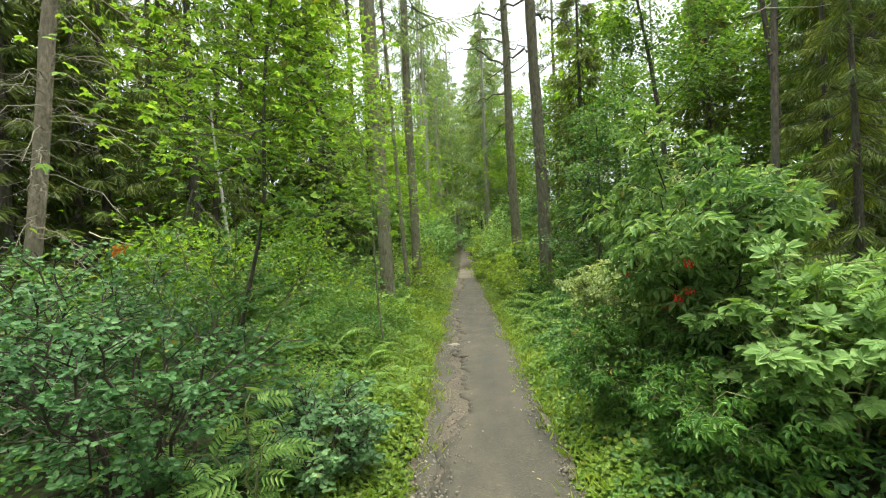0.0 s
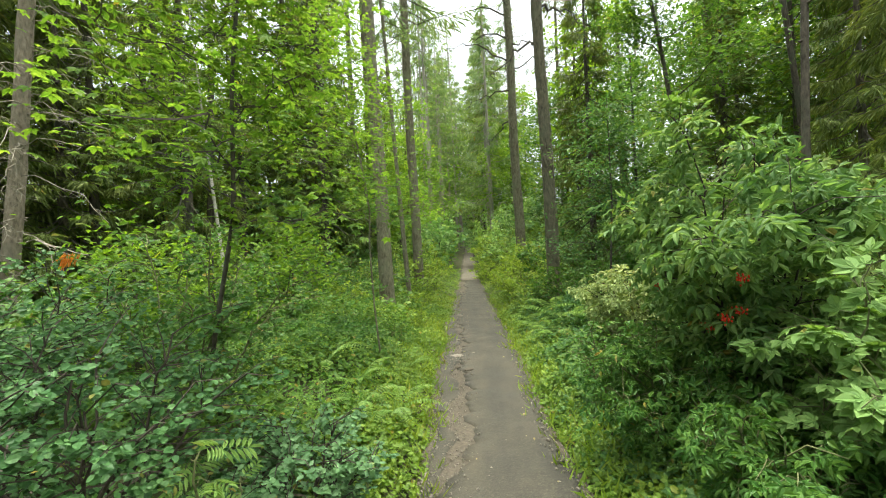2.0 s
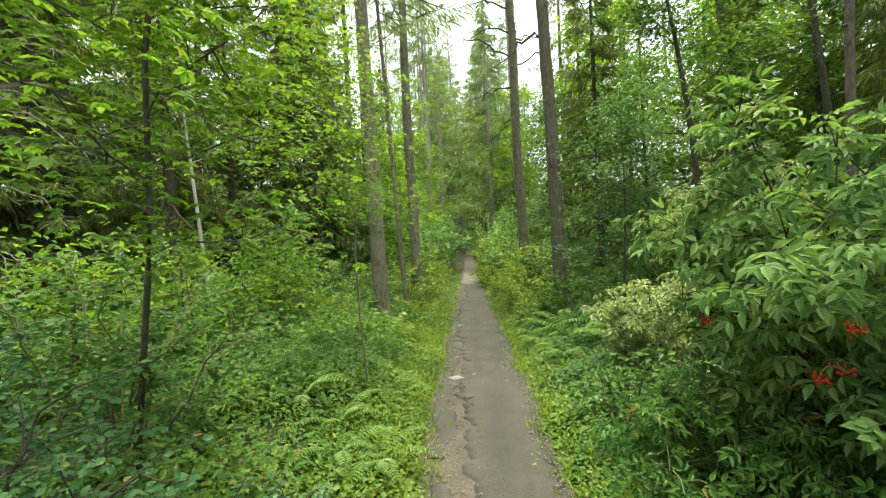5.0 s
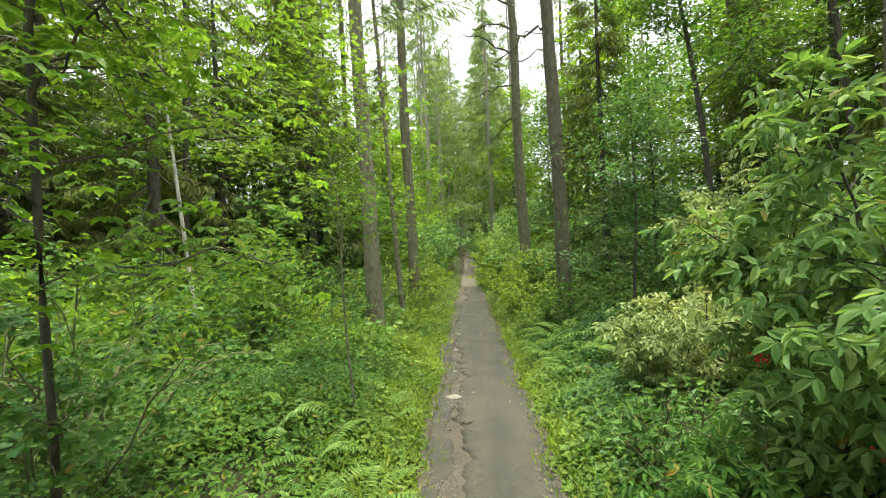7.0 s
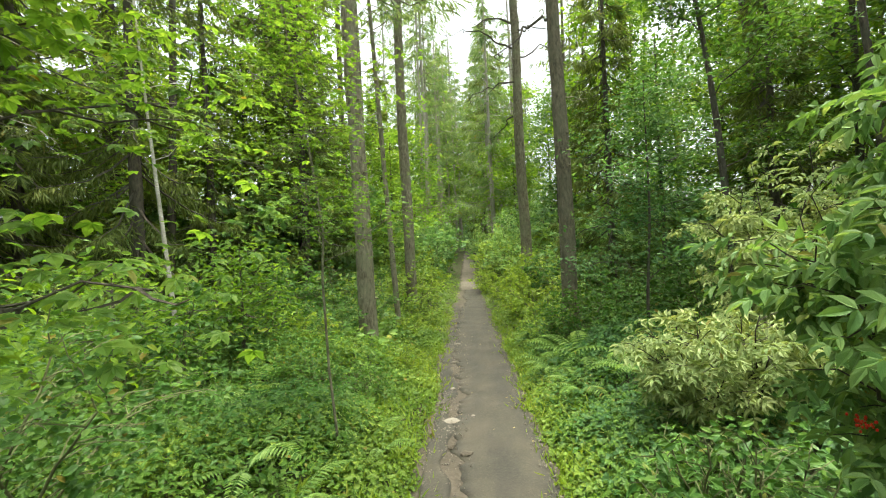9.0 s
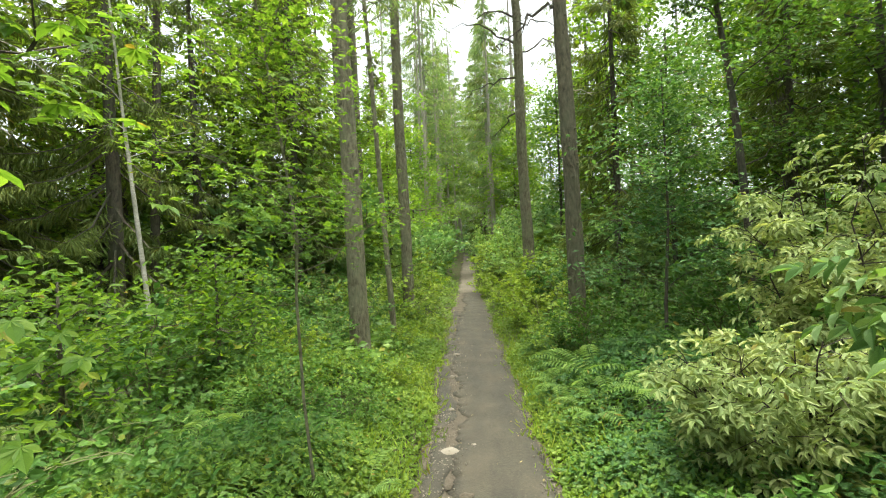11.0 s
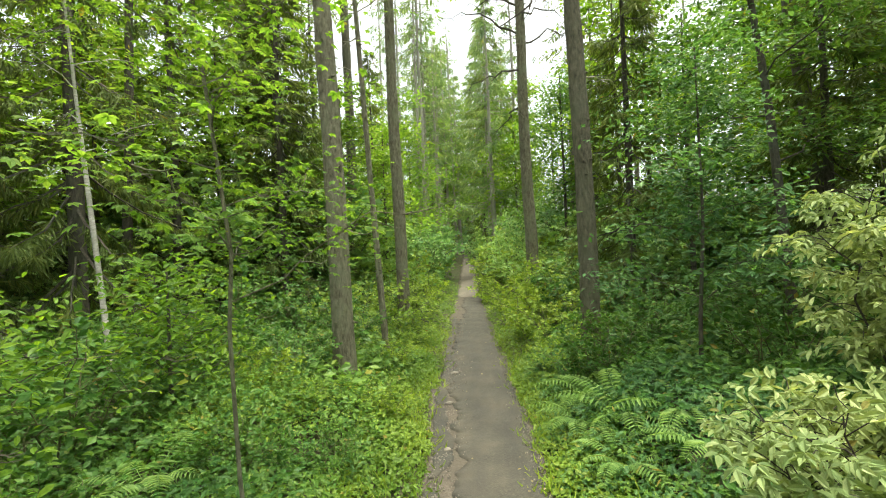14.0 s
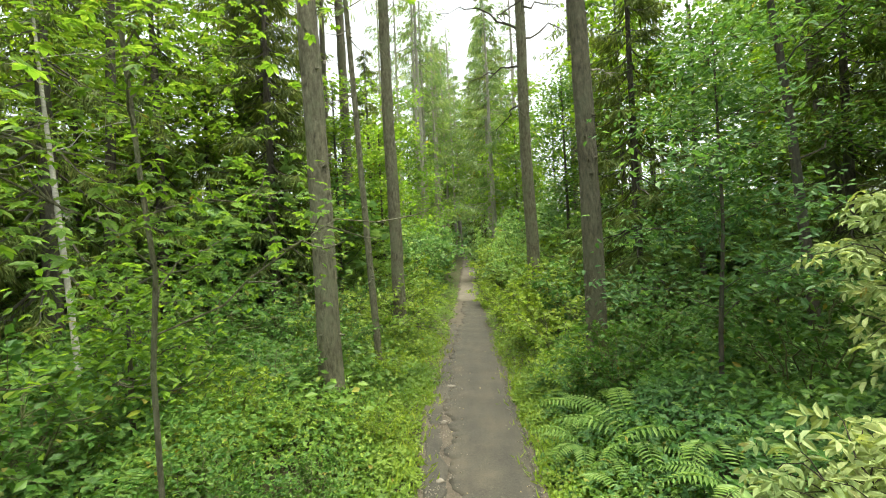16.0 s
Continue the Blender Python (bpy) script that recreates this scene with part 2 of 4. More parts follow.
def lobed(width=0.62):
    """A maple leaf: five overlapping lobes from one stalk."""
    out = []
    for i, (ang, ln) in enumerate(((-1.75, 0.42), (-0.85, 0.66), (0, 0.8), (0.85, 0.66), (1.75, 0.42))):
        out.append(blade(width, fold=0.05, angle=ang, length=ln, at=(0, 0.2, 0.004 * i), droop=0.15))
    return compound(out)


SIMPLE = blade(0.55)
ROUND = blade(0.8, 0.1, 0.05)
QUAD = (np.array([[0, 0, 0], [-0.3, 0.5, 0.03], [0, 1, -0.08], [0.3, 0.5, 0.03]]), np.array([[0, 3, 2, 1]]))
SPRAY = (np.array([[0, 0, 0], [-0.07, 0.45, -0.02], [0, 1, -0.12], [0.07, 0.45, -0.02]]), np.array([[0, 3, 2, 1]]))


def leaflet(angle, length, at):
    c, s = math.cos(angle), math.sin(angle)
    v = QUAD[0] * [1.15, 1, 1] * length
    v[:, :2] = v[:, :2] @ np.array([[c, s], [-s, c]])
    return v + np.array(at), QUAD[1]


TRIFOLIATE = compound([leaflet(a, 0.62, (0, 0.3, 0)) for a in (-1.2, 0, 1.2)])
ELDER_LEAF = pinnate(2, 0.5, 0.52, 0.45, 0.28)
ROWAN_LEAF = pinnate(5, 0.3, 0.36, 0.3, 0.18)
MAPLE_LEAF = lobed()


def leaf_axes(way, flat, turned):
    """The side, length and face of each leaf; flat: how level the faces lie; turned: the side from which they seek light."""
    n = len(way)
    way = unit(way)
    face = np.tile([0, 0, 1.0], (n, 1)) * flat + rng.normal(size=(n, 3)) * (1 - flat) * 0.7
    if turned is not None:
        face = face + turned
    face = unit(face - way * np.sum(face * way, -1, keepdims=True))
    return np.cross(way, face), way, face


def scatter(build, shape, pos, way, size, flat=0.5, turned=None):
    """Leaves of one shape at pos, pointing along way, joined into build."""
    v, q = shape
    n = len(pos)
    if n == 0:
        return
    side, way, face = leaf_axes(way, flat, turned)
    size = np.broadcast_to(size, (n,))[:, None, None]
    w = pos[:, None] + size * (v[None, :, 0:1] * side[:, None] + v[None, :, 1:2] * way[:, None] + v[None, :, 2:3] * face[:, None])
    quads = q[None] + (np.arange(n) * len(v))[:, None, None]
    build.add(w, quads)


def single_leaves(shape, leaf, pos, way, size, flat, turned, parent):
    """Leaves that are each an object of their own, on one mesh."""
    me = Build().add(*shape).mesh("leaf", leaf)
    for p, a, b, c, k in zip(pos, *leaf_axes(way, flat, turned), size):
        ob = new("leaf", me)
        ob.parent = parent
        ob.matrix_basis = Matrix([[a[i] * k, b[i] * k, c[i] * k, p[i]] for i in range(3)] + [[0, 0, 0, 1]])


def foliage(name, shape, leaf, pos, way, size, flat, turned, parent, singles):
    """The leaves on the path's side as single parts, the rest joined."""
    at = parent.matrix_basis.translation
    lane = (np.abs(pos[:, 0] + at.x - 0.35) < 0.5) & (pos[:, 2] + at.z < 2.5)
    pos, way, size = pos[~lane], way[~lane], size[~lane]
    order = np.argsort(np.abs(pos[:, 0] + parent.matrix_basis.translation.x - 0.4))
    one, rest = order[:singles], order[singles:]
    single_leaves(shape, leaf, pos[one], way[one], size[one], flat, turned, parent)
    g = Build()
    scatter(g, shape, pos[rest], way[rest], size[rest], flat, turned)
    ob = part(name, g, leaf, parent)
    return tagged(ob, kind="stuff") if singles else ob


def to_light(x, y, much):
    """Plants beside the path turn their leaves to the open strip above it."""
    x = np.asarray(x, float)
    return np.stack([-np.clip((x - 0.4) / 1.5, -1, 1) * much, np.full(x.shape, -0.45 * much), np.zeros(x.shape)], -1)


def any_way(n, rise=0.0, spread=0.35):
    a = rng.uniform(0, 2 * np.pi, n)
    return unit(np.stack([np.cos(a), np.sin(a), rise + rng.normal(size=n) * spread], -1))


# ---- the lie of the land ----
def smooth(a, b, x):
    s = np.clip((x - a) / (b - a), 0, 1)
    return s * s * (3 - 2 * s)


def edge_left(y):
    y = np.asarray(y, float)
    return -0.07 - 0.022 * np.clip(y - 3, 0, 8) + 0.025 * np.sin(y * 1.9) + 0.015 * np.sin(y * 5.3)


def edge_right(y):
    y = np.asarray(y, float)
    return 0.875 - 0.008 * np.clip(y - 6, 0, None) - 0.01 * np.clip(y - 12, 0, 14) + 0.02 * np.sin(y * 2.3 + 1) + 0.012 * np.sin(y * 6.1)


def hill(y):
    """Far ahead the path climbs a gentle slope."""
    k = np.clip(np.asarray(y, float), 17, 62) - 21
    return 0.034 * (k + np.sqrt(k * k + 9.0)) - 0.034


def bumps(x, y):
    return 0.05 * np.sin(x * 1.7 + 0.6 * y) + 0.04 * np.sin(y * 1.3 - x * 0.9 + 1) + 0.025 * np.sin(x * 4.1 + 2) * np.sin(y * 3.7)


def land(x, y):
    """The height of the forest floor: the path lies in a shallow trough between banks."""
    x, y = np.asarray(x, float), np.asarray(y, float)
    off = np.maximum(edge_left(y) - x, x - edge_right(y))
    rise = 0.34 * smooth(0.0, 1.9, off)
    return rise + bumps(x, y) * smooth(0.05, 1.0, off) - 0.05 * smooth(0.25, -0.1, off) + hill(y)


def ground_mesh():
    b = Build()
    gx = np.unique(np.round(np.concatenate([np.linspace(-400, -30, 12), np.linspace(-30, -5, 36), np.linspace(-5, 6, 67), np.linspace(6, 30, 36), np.linspace(30, 400, 12)]), 3))
    gy = np.unique(np.round(np.concatenate([np.linspace(-400, -10, 10), np.linspace(-10, 20, 151), np.linspace(20, 90, 71), np.linspace(90, 800, 14)]), 3))
    xx, yy = np.meshgrid(gx, gy)
    v = np.stack([xx, yy, land(xx, yy)], -1).reshape(-1, 3)
    nx, ny = len(gx), len(gy)
    i, j = np.meshgrid(np.arange(nx - 1), np.arange(ny - 1))
    a = (j * nx + i).ravel()
    b.add(v, np.stack([a, a + 1, a + nx + 1, a + nx], -1))
    return tagged(part("ground", b, SOIL, smooth=True), "dark mossy forest floor soil", "ground", kind="structure")


ground_mesh()


def strip(left, right, top, under, y0, y1, steps, across):
    """A slab between two edge lines, with thickness at its sides."""
    b = Build()
    ys = np.linspace(y0, y1, steps)
    l, r = left(ys), right(ys)
    s = np.linspace(0, 1, across)
    xx = l[:, None] * (1 - s) + r[:, None] * s
    yy = np.repeat(ys[:, None], across, 1)
    zz = top(xx, yy, np.minimum(s, 1 - s)[None] * (r - l)[:, None]) + hill(yy)
    g = np.stack([xx, yy, zz], -1)
    low = g[:, [0, -1]].copy()
    low[..., 2] = under + hill(ys)[:, None]
    g = np.concatenate([low[:, :1], g, low[:, 1:]], 1)
    n = across + 2
    i, j = np.meshgrid(np.arange(n - 1), np.arange(steps - 1))
    a = (j * n + i).ravel()
    b.add(g.reshape(-1, 3), np.stack([a, a + 1, a + n + 1, a + n], -1))
    return b


def waves(x, y):
    return 0.006 * np.sin(3.1 * x + 1.7 * y) + 0.004 * np.sin(9 * y + 5 * x) + 0.003 * np.sin(23 * x - 17 * y)


bed = strip(lambda y: edge_left(y) - 0.07, lambda y: edge_right(y) + 0.05,
            lambda x, y, d: 0.002 + 1.2 * waves(x, y) + 0.004 * np.sin(31 * x) * np.sin(37 * y), -0.12, -4, 52, 1300, 14)
tagged(part("path_bed", bed, DIRT, smooth=True), "trodden brown dirt and gravel bed under the path", "path", kind="structure")


def broken_left(y):
    """The asphalt's left edge, crumbled away in bays."""
    k = np.asarray(y, float)
    bay = np.clip(np.sin(k * 0.55 - 1.7) + 0.5 * np.sin(k * 1.6 + 0.5) + 0.35 * np.sin(k * 3.7), -0.6, 1.6)
    jag = 0.03 * np.sin(k * 11.3) + 0.02 * np.sin(k * 19.7 + 1) + 0.012 * np.sin(k * 41)
    return edge_left(k) + 0.2 + 0.1 * bay + jag


slab = strip(broken_left, edge_right, lambda x, y, d: 0.01 + 0.018 * smooth(0, 0.16, d) + waves(x, y), -0.06, -4, 20.6, 1200, 12)
tagged(part("asphalt_path", slab, ASPHALT, smooth=True), "narrow worn grey asphalt footpath with crumbled edge", "path", kind="structure")


far_path = strip(lambda y: edge_left(y) + 0.03 * np.sin(y * 4.3), lambda y: edge_right(y) + 0.03 * np.sin(y * 3.1),
                 lambda x, y, d: 0.012 + 0.012 * smooth(0, 0.1, d) + waves(x, y), -0.06, 20.68, 52, 500, 10)
tagged(part("gravel_path", far_path, PALE_DIRT, smooth=True), "pale dusty gravel footpath where the asphalt has ended", "path", kind="structure")


def old_edge(a, b, w):
    """A strip of old asphalt that is left outside the crumbled gap."""
    return strip(lambda y: edge_left(y) + 0.01 + 0.02 * np.sin(y * 8), lambda y: edge_left(y) + w + 0.035 * np.sin(y * 5.1) + 0.02 * np.sin(y * 13) - 0.06 * ((y - (a + b) / 2) / (b - a) * 2) ** 4,
                 lambda x, y, d: 0.008 + 0.012 * smooth(0, 0.06, d) + waves(x, y), -0.06, a, b, 200, 6)


for a, b, w in ((4.5, 6.9, 0.2), (7.1, 8.7, 0.2), (8.85, 11.9, 0.2), (12.1, 16.0, 0.17), (2.6, 4.3, 0.13)):
    tagged(part("asphalt_fragment", old_edge(a, b, w), ASPHALT, smooth=True), "leftover strip of grey asphalt along path edge", "asphalt", kind="structure")

# ---- ways to grow things ----


def thing(name, x, y, z=None, label="", category="", group="", turn=0.0):
    ob = new(name)
    ob.empty_display_size = 0.2
    ob.matrix_basis = pose(x, y, float(land(x, y)) - 0.02 if z is None else z, 0, 0, turn)
    return tagged(ob, label, category, group)


def share(name, mesh, parent, m=None, label=""):
    ob = new(name, mesh)
    ob.parent = parent
    if m is not None:
        ob.matrix_basis = m
    return tagged(ob, label)


def spruce_crown(height, low, reach, branches, sprays, droop=0.3, size=0.34, hang=1.1):
    """Whorls of drooping branches: the wood and the needle sprays, from z = low to the tip."""
    wood, green = Build(), Build()
    for i in range(branches):
        s = (i + rng.uniform(0, 1)) / branches
        z = low + (height - low) * s
        ln = reach * (1 - s) ** 0.75 * rng.uniform(0.65, 1.1) + 0.12
        a = rng.uniform(0, 2 * np.pi)
        out = np.array([math.cos(a), math.sin(a), 0])
        tip = out * ln + [0, 0, z - droop * ln]
        p = bent((0, 0, z), tip, sag=0.12 * ln, jitter=0.02 * ln, n=5)
        tube(wood, p, np.linspace(0.012 + 0.008 * ln, 0.004, 5), 3)
        n = int(sprays * (0.4 + ln / reach))
        u = rng.uniform(0.12, 1.0, n) ** 0.8
        k = u * 4
        i0 = np.minimum(k.astype(int), 3)
        pos = p[i0] + (p[i0 + 1] - p[i0]) * (k - i0)[:, None]
        side = np.array([-out[1], out[0], 0])
        way = out * rng.uniform(0.1, 0.9, (n, 1)) + side * rng.choice([-1, 1], (n, 1)) * rng.uniform(0.2, 1, (n, 1)) + np.array([0, 0, -1]) * rng.uniform(0.15, hang, (n, 1))
        pos = pos + unit(way) * rng.uniform(0, 0.16, (n, 1))
        scatter(green, SPRAY, pos, way, size * rng.uniform(0.5, 1.15, n), 0.5)
    return wood, green


def trunk_build(points, radius, top_radius, sides=11, steps=14, flare=1.35, knots=0):
    """A trunk along a few points, flared at the root and a little uneven."""
    pts = np.asarray(points, float)
    d = np.concatenate([[0], np.cumsum(np.linalg.norm(np.diff(pts, axis=0), axis=1))])
    s = np.concatenate([[0, 0.15, 0.4, 0.9], np.linspace(1.6, d[-1], steps)])
    p = np.stack([np.interp(s, d, pts[:, i]) for i in range(3)], -1)
    p[:, :2] += 0.12 * radius * np.stack([np.sin(s * 0.9 + radius * 40), np.cos(s * 0.7 + radius * 90)], -1)
    r = radius + (top_radius - radius) * s / d[-1]
    r[:3] *= [flare, 1 + (flare - 1) * 0.55, 1 + (flare - 1) * 0.2]
    b = Build()
    tube(b, p, r, sides, 0.05)
    for k in range(knots):
        at = rng.uniform(0.8, min(d[-1], 10.0))
        c = np.array([np.interp(at, s, p[:, i]) for i in range(3)])
        a, rad = rng.uniform(0, 2 * np.pi), np.interp(at, s, r)
        out = np.array([math.cos(a), math.sin(a), rng.uniform(-0.3, 0.3)])
        tube(b, [c + out * rad * 0.7, c + out * (rad + 0.012), c + out * (rad + rng.uniform(0.02, 0.07))], [0.026, 0.017, 0.007], 5)
    return b


def clumped(points, n, radius, flatness=0.55):
    c = points[rng.integers(0, len(points), n)]
    return c + rng.normal(size=(n, 3)) * radius * [1, 1, flatness]


def leafy_tree(name, x, y, height, crown_low, reach, limbs, leaves, shape, size, leaf, bark, radius, label, category="tree", group="", points=None, clump=0.3, flat=0.65, turn=0.0, lean=(0, 0), singles=0):
    """A broad-leaved tree: trunk, limbs, and a crown of leaves round the twigs."""
    t = thing(name, x, y, None, label, category, group, turn)
    pts = np.array(points if points is not None else [(0, 0, -0.1), (lean[0] * 0.4, lean[1] * 0.4, height * 0.4), (lean[0], lean[1], height)], float)
    part("trunk", trunk_build(pts, radius, max(0.008, radius * 0.25), 8, 9, 1.25), bark, t, smooth=True)
    zs = pts[:, 2]
    twigs, ends = Build(), []
    for i in range(limbs):
        s = (i + rng.uniform(0, 0.9)) / limbs
        z = crown_low + (height * 0.97 - crown_low) * s
        base = np.array([np.interp(z, zs, pts[:, 0]), np.interp(z, zs, pts[:, 1]), z])
        a = i * 2.4 + rng.uniform(-0.5, 0.5)
        ln = reach * (1.0 - 0.65 * s) * rng.uniform(0.65, 1.1)
        tip = base + [math.cos(a) * ln, math.sin(a) * ln, ln * rng.uniform(0.1, 0.55)]
        p = bent(base, tip, -0.06 * ln, 0.03 * ln, 6)
        b = Build()
        tube(b, p, np.linspace(max(0.0045, radius * 0.2), 0.003, 6), 5)
        part("limb", b, bark, t)
        for k in range(7):
            u = rng.uniform(0.3, 1.0) * 5
            i0 = min(int(u), 4)
            q = p[i0] + (p[i0 + 1] - p[i0]) * (u - i0)
            e = q + any_way(1, 0.15)[0] * ln * rng.uniform(0.15, 0.4)
            tube(twigs, bent(q, e, 0.02, 0.01, 4), np.linspace(0.005, 0.002, 4), 3)
            ends += [e, (q + e) / 2]
    tagged(part("brushwood", twigs, bark, t), kind="stuff")
    ends = np.array(ends)
    foliage("crown", shape, leaf, clumped(ends, leaves, clump), any_way(leaves, -0.15), size * rng.uniform(0.6, 1.2, leaves), flat, to_light(x, y, 0.3), t, singles)
    return t


def shrub(name, x, y, height, reach, stems, twigs, leaves, shape, size, leaf, wood, label, group="", flat=0.55, droop=-0.25, low=0.3, category="shrub", z=None, joints=4, singles=0):
    """A many-stemmed shrub: arching stems, side twigs, leaves set along the twigs."""
    t = thing(name, x, y, z, label, category, group)
    side, pos, way, tips = Build(), [], [], []
    for i in range(stems):
        a = i * 2.4 + rng.uniform(-0.4, 0.4)
        r = reach * math.sqrt((i + 0.6) / stems) * rng.uniform(0.8, 1.1)
        h = height * (1 - 0.45 * (r / reach) ** 2) * rng.uniform(0.8, 1.05)
        foot = np.array([0.12 * math.cos(a), 0.12 * math.sin(a), -0.03])
        p = bent(foot, (r * math.cos(a), r * math.sin(a), h), -0.14 * height * (r / reach), 0.025 * height, 8)
        b = Build()
        tube(b, p, np.linspace(0.01, 0.0035, 8), 5)
        part("stem", b, wood, t, smooth=True)
        for k in range(twigs):
            u = (low + (1 - low) * (k + rng.uniform(0, 1)) / twigs) * 7
            i0 = min(int(u), 6)
            q = p[i0] + (p[i0 + 1] - p[i0]) * (u - i0)
            d = unit(any_way(1, 0.3)[0] + 0.7 * np.array([math.cos(a), math.sin(a), 0.1]))
            e = q + d * reach * rng.uniform(0.22, 0.5)
            tw = bent(q, e, -0.03, 0.012, joints)
            tube(side, tw, np.linspace(0.004, 0.0018, joints), 3)
            tips.append(e)
            m = max(2, int(leaves * rng.uniform(0.7, 1.3)))
            s = rng.uniform(0.2, 1.05, m)
            pos.append(q + (e - q) * s[:, None] + rng.normal(size=(m, 3)) * 0.012)
            way.append(unit(d * 0.6 + any_way(m, droop) * 1.0))
    tagged(part("brushwood", side, wood, t), kind="stuff")
    pos, way = np.concatenate(pos), np.concatenate(way)
    foliage("foliage", shape, leaf, pos, way, size * rng.uniform(0.65, 1.15, len(pos)), flat, to_light(x, y, 0.5), t, singles)
    return t, np.array(tips)


def ball(build, centre, r):
    """A small berry or pebble of 16 faces."""
    u = np.linspace(0, 2 * np.pi, 5)[:-1]
    rings = [np.stack([np.cos(u) * math.sin(a), np.sin(u) * math.sin(a), np.full(4, math.cos(a))], -1) for a in (0.15, 1.0, 2.1, 3.0)]
    i = np.arange(3)[:, None] * 4
    j = np.arange(4)[None]
    build.add(np.concatenate(rings) * r + centre, np.stack([i + j, i + 4 + j, i + 4 + (j + 1) % 4, i + (j + 1) % 4], -1))


# ---- tall trees beside the path ----
def tall_tree(name, x, y, height, radius, lean, bark, label, stubs=10, stub_from=3.0, crown=None, crown_z=9.0, group="tall conifers", category="tree", crown_scale=1.0, bow=0.0, boughs=()):
    """A tall conifer: a bare trunk with dead stubs; its crown begins high up."""
    t = thing(name, x, y, None, label, category, group)
    top = np.array([lean[0] * height, lean[1] * height, height])
    pts = [np.array([0, 0, -0.1]), top * 0.3 + [bow, 0, 0], top * 0.6 + [bow, 0, 0], top]
    part("trunk", trunk_build(pts, radius, radius * 0.35, 15, 60, 1.35, 26), bark, t, smooth=True)
    for i in range(stubs):
        z = rng.uniform(stub_from, min(height, crown_z + 2))
        a = rng.uniform(0, 2 * np.pi)
        ln = rng.uniform(0.15, 0.9)
        base = top * z / height
        b = Build()
        p = bent(base, base + [math.cos(a) * ln, math.sin(a) * ln, -0.1 * ln + rng.normal() * 0.1], 0.03, 0.03, 5)
        tube(b, p, np.linspace(0.014, 0.004, 5), 4)
        for k in range(3):
            q = p[rng.integers(2, 5)]
            tube(b, bent(q, q + any_way(1, -0.3)[0] * ln * 0.4, 0.02, 0.01, 4), np.linspace(0.005, 0.002, 4), 3)
        part("dead_branch", b, DEAD, t)
    for z, a, ln, drop in boughs:
        base = top * z / height
        b = Build()
        p = bent(base, base + [math.cos(a) * ln, math.sin(a) * ln, -drop], -0.12 * ln, 0.05, 9)
        tube(b, p, np.linspace(0.035, 0.006, 9), 5)
        for k in range(12):
            q = p[rng.integers(3, 9)]
            tube(b, bent(q, q + any_way(1, -0.4)[0] * ln * rng.uniform(0.1, 0.3), 0.04, 0.015, 4), np.linspace(0.009, 0.002, 4), 3)
        part("dead_branch", b, BARK_DARK, t)
    if crown:
        m = Matrix.Translation(top * (crown_z / height) * 1.0) @ Matrix.Scale(crown_scale, 4)
        tagged(share("branch_frame", crown[0], t, m), kind="stuff")
        share("crown", crown[1], t, m)
    return t


w, g = spruce_crown(9.0, 0.0, 2.0, 38, 44, 0.2, 0.42)
HIGH_CROWN = (w.mesh("limbs", BARK), g.mesh("crown", NEEDLE))
w, g = spruce_crown(11.0, 0.0, 2.2, 50, 34, 0.1, 0.4)
LARCH_CROWN = (w.mesh("limbs", BARK), g.mesh("crown", LARCH))

tall_tree("pine_tree", -1.37, 8.96, 19, 0.145, (-0.017, 0), BARK, "tall pine with bare grey scaly trunk beside path", 8, 3.5, HIGH_CROWN, 9.5)
tall_tree("pine_tree", 2.04, 9.79, 20, 0.14, (-0.013, 0), BARK_RED, "tall pine with bare brown-grey trunk in shrubs", 9, 3.5, HIGH_CROWN, 10.5, boughs=((5.6, 3.3, 1.1, 0.7), (6.6, 3.0, 0.9, 0.1), (6.3, 0.2, 1.0, 0.3)))
tall_tree("pine_tree", 2.03, 15.45, 22, 0.17, (-0.007, 0), BARK, "tall slim pine with dead twigs on its trunk", 44, 4.5, HIGH_CROWN, 12.5, boughs=((6.6, 3.3, 1.5, 0.5), (7.2, 0.1, 1.6, -0.5), (7.6, 3.0, 2.2, -0.8), (8.4, 3.4, 1.6, 0.2), (8.2, -0.2, 1.3, 0.4), (5.6, 2.8, 0.9, 0.6), (9.2, 3.1, 1.8, -0.2)))
tall_tree("pine_tree", -1.31, 13.64, 21, 0.15, (-0.008, 0), BARK, "tall straight conifer with grey trunk", 16, 5, LARCH_CROWN, 8.0)
tall_tree("young_tree", -1.2, 10.89, 13, 0.058, (-0.05, 0), BARK, "slender grey-barked young tree", 5, 3, LARCH_CROWN, 6.5, "slender trees", crown_scale=0.5)
tall_tree("pine_tree", -4.3, 18.3, 22, 0.13, (-0.008, 0), BARK_RED, "brown straight conifer trunk in the wood", 14, 4, HIGH_CROWN, 11)
tall_tree("pine_tree", 7.72, 12.63, 19, 0.15, (-0.1, 0), BARK_DARK, "dark leaning conifer trunk in the wood", 8, 4, HIGH_CROWN, 10)
tall_tree("pine_tree", -6.95, 6.75, 17, 0.125, (0.15, 0), BARE, "bare spruce trunk full of dead grey branches", 0, 2, HIGH_CROWN, 9, bow=-0.12)
tall_tree("pine_tree", -6.9, 11.97, 18, 0.1, (0.05, 0), BARK_DARK, "thin dark conifer trunk in the wood", 8, 3, HIGH_CROWN, 9.5)
tall_tree("young_tree", 4.3, 6.0, 9, 0.055, (0.05, 0.02), BARK_DARK, "thin dark trunk behind the elder shrub", 4, 2, None, 9, "slender trees")
tall_tree("young_tree", 7.1, 9.26, 12, 0.07, (-0.1, 0), BARK_DARK, "thin dark leaning trunk in the wood", 4, 2, LARCH_CROWN, 7, "slender trees", crown_scale=0.6)

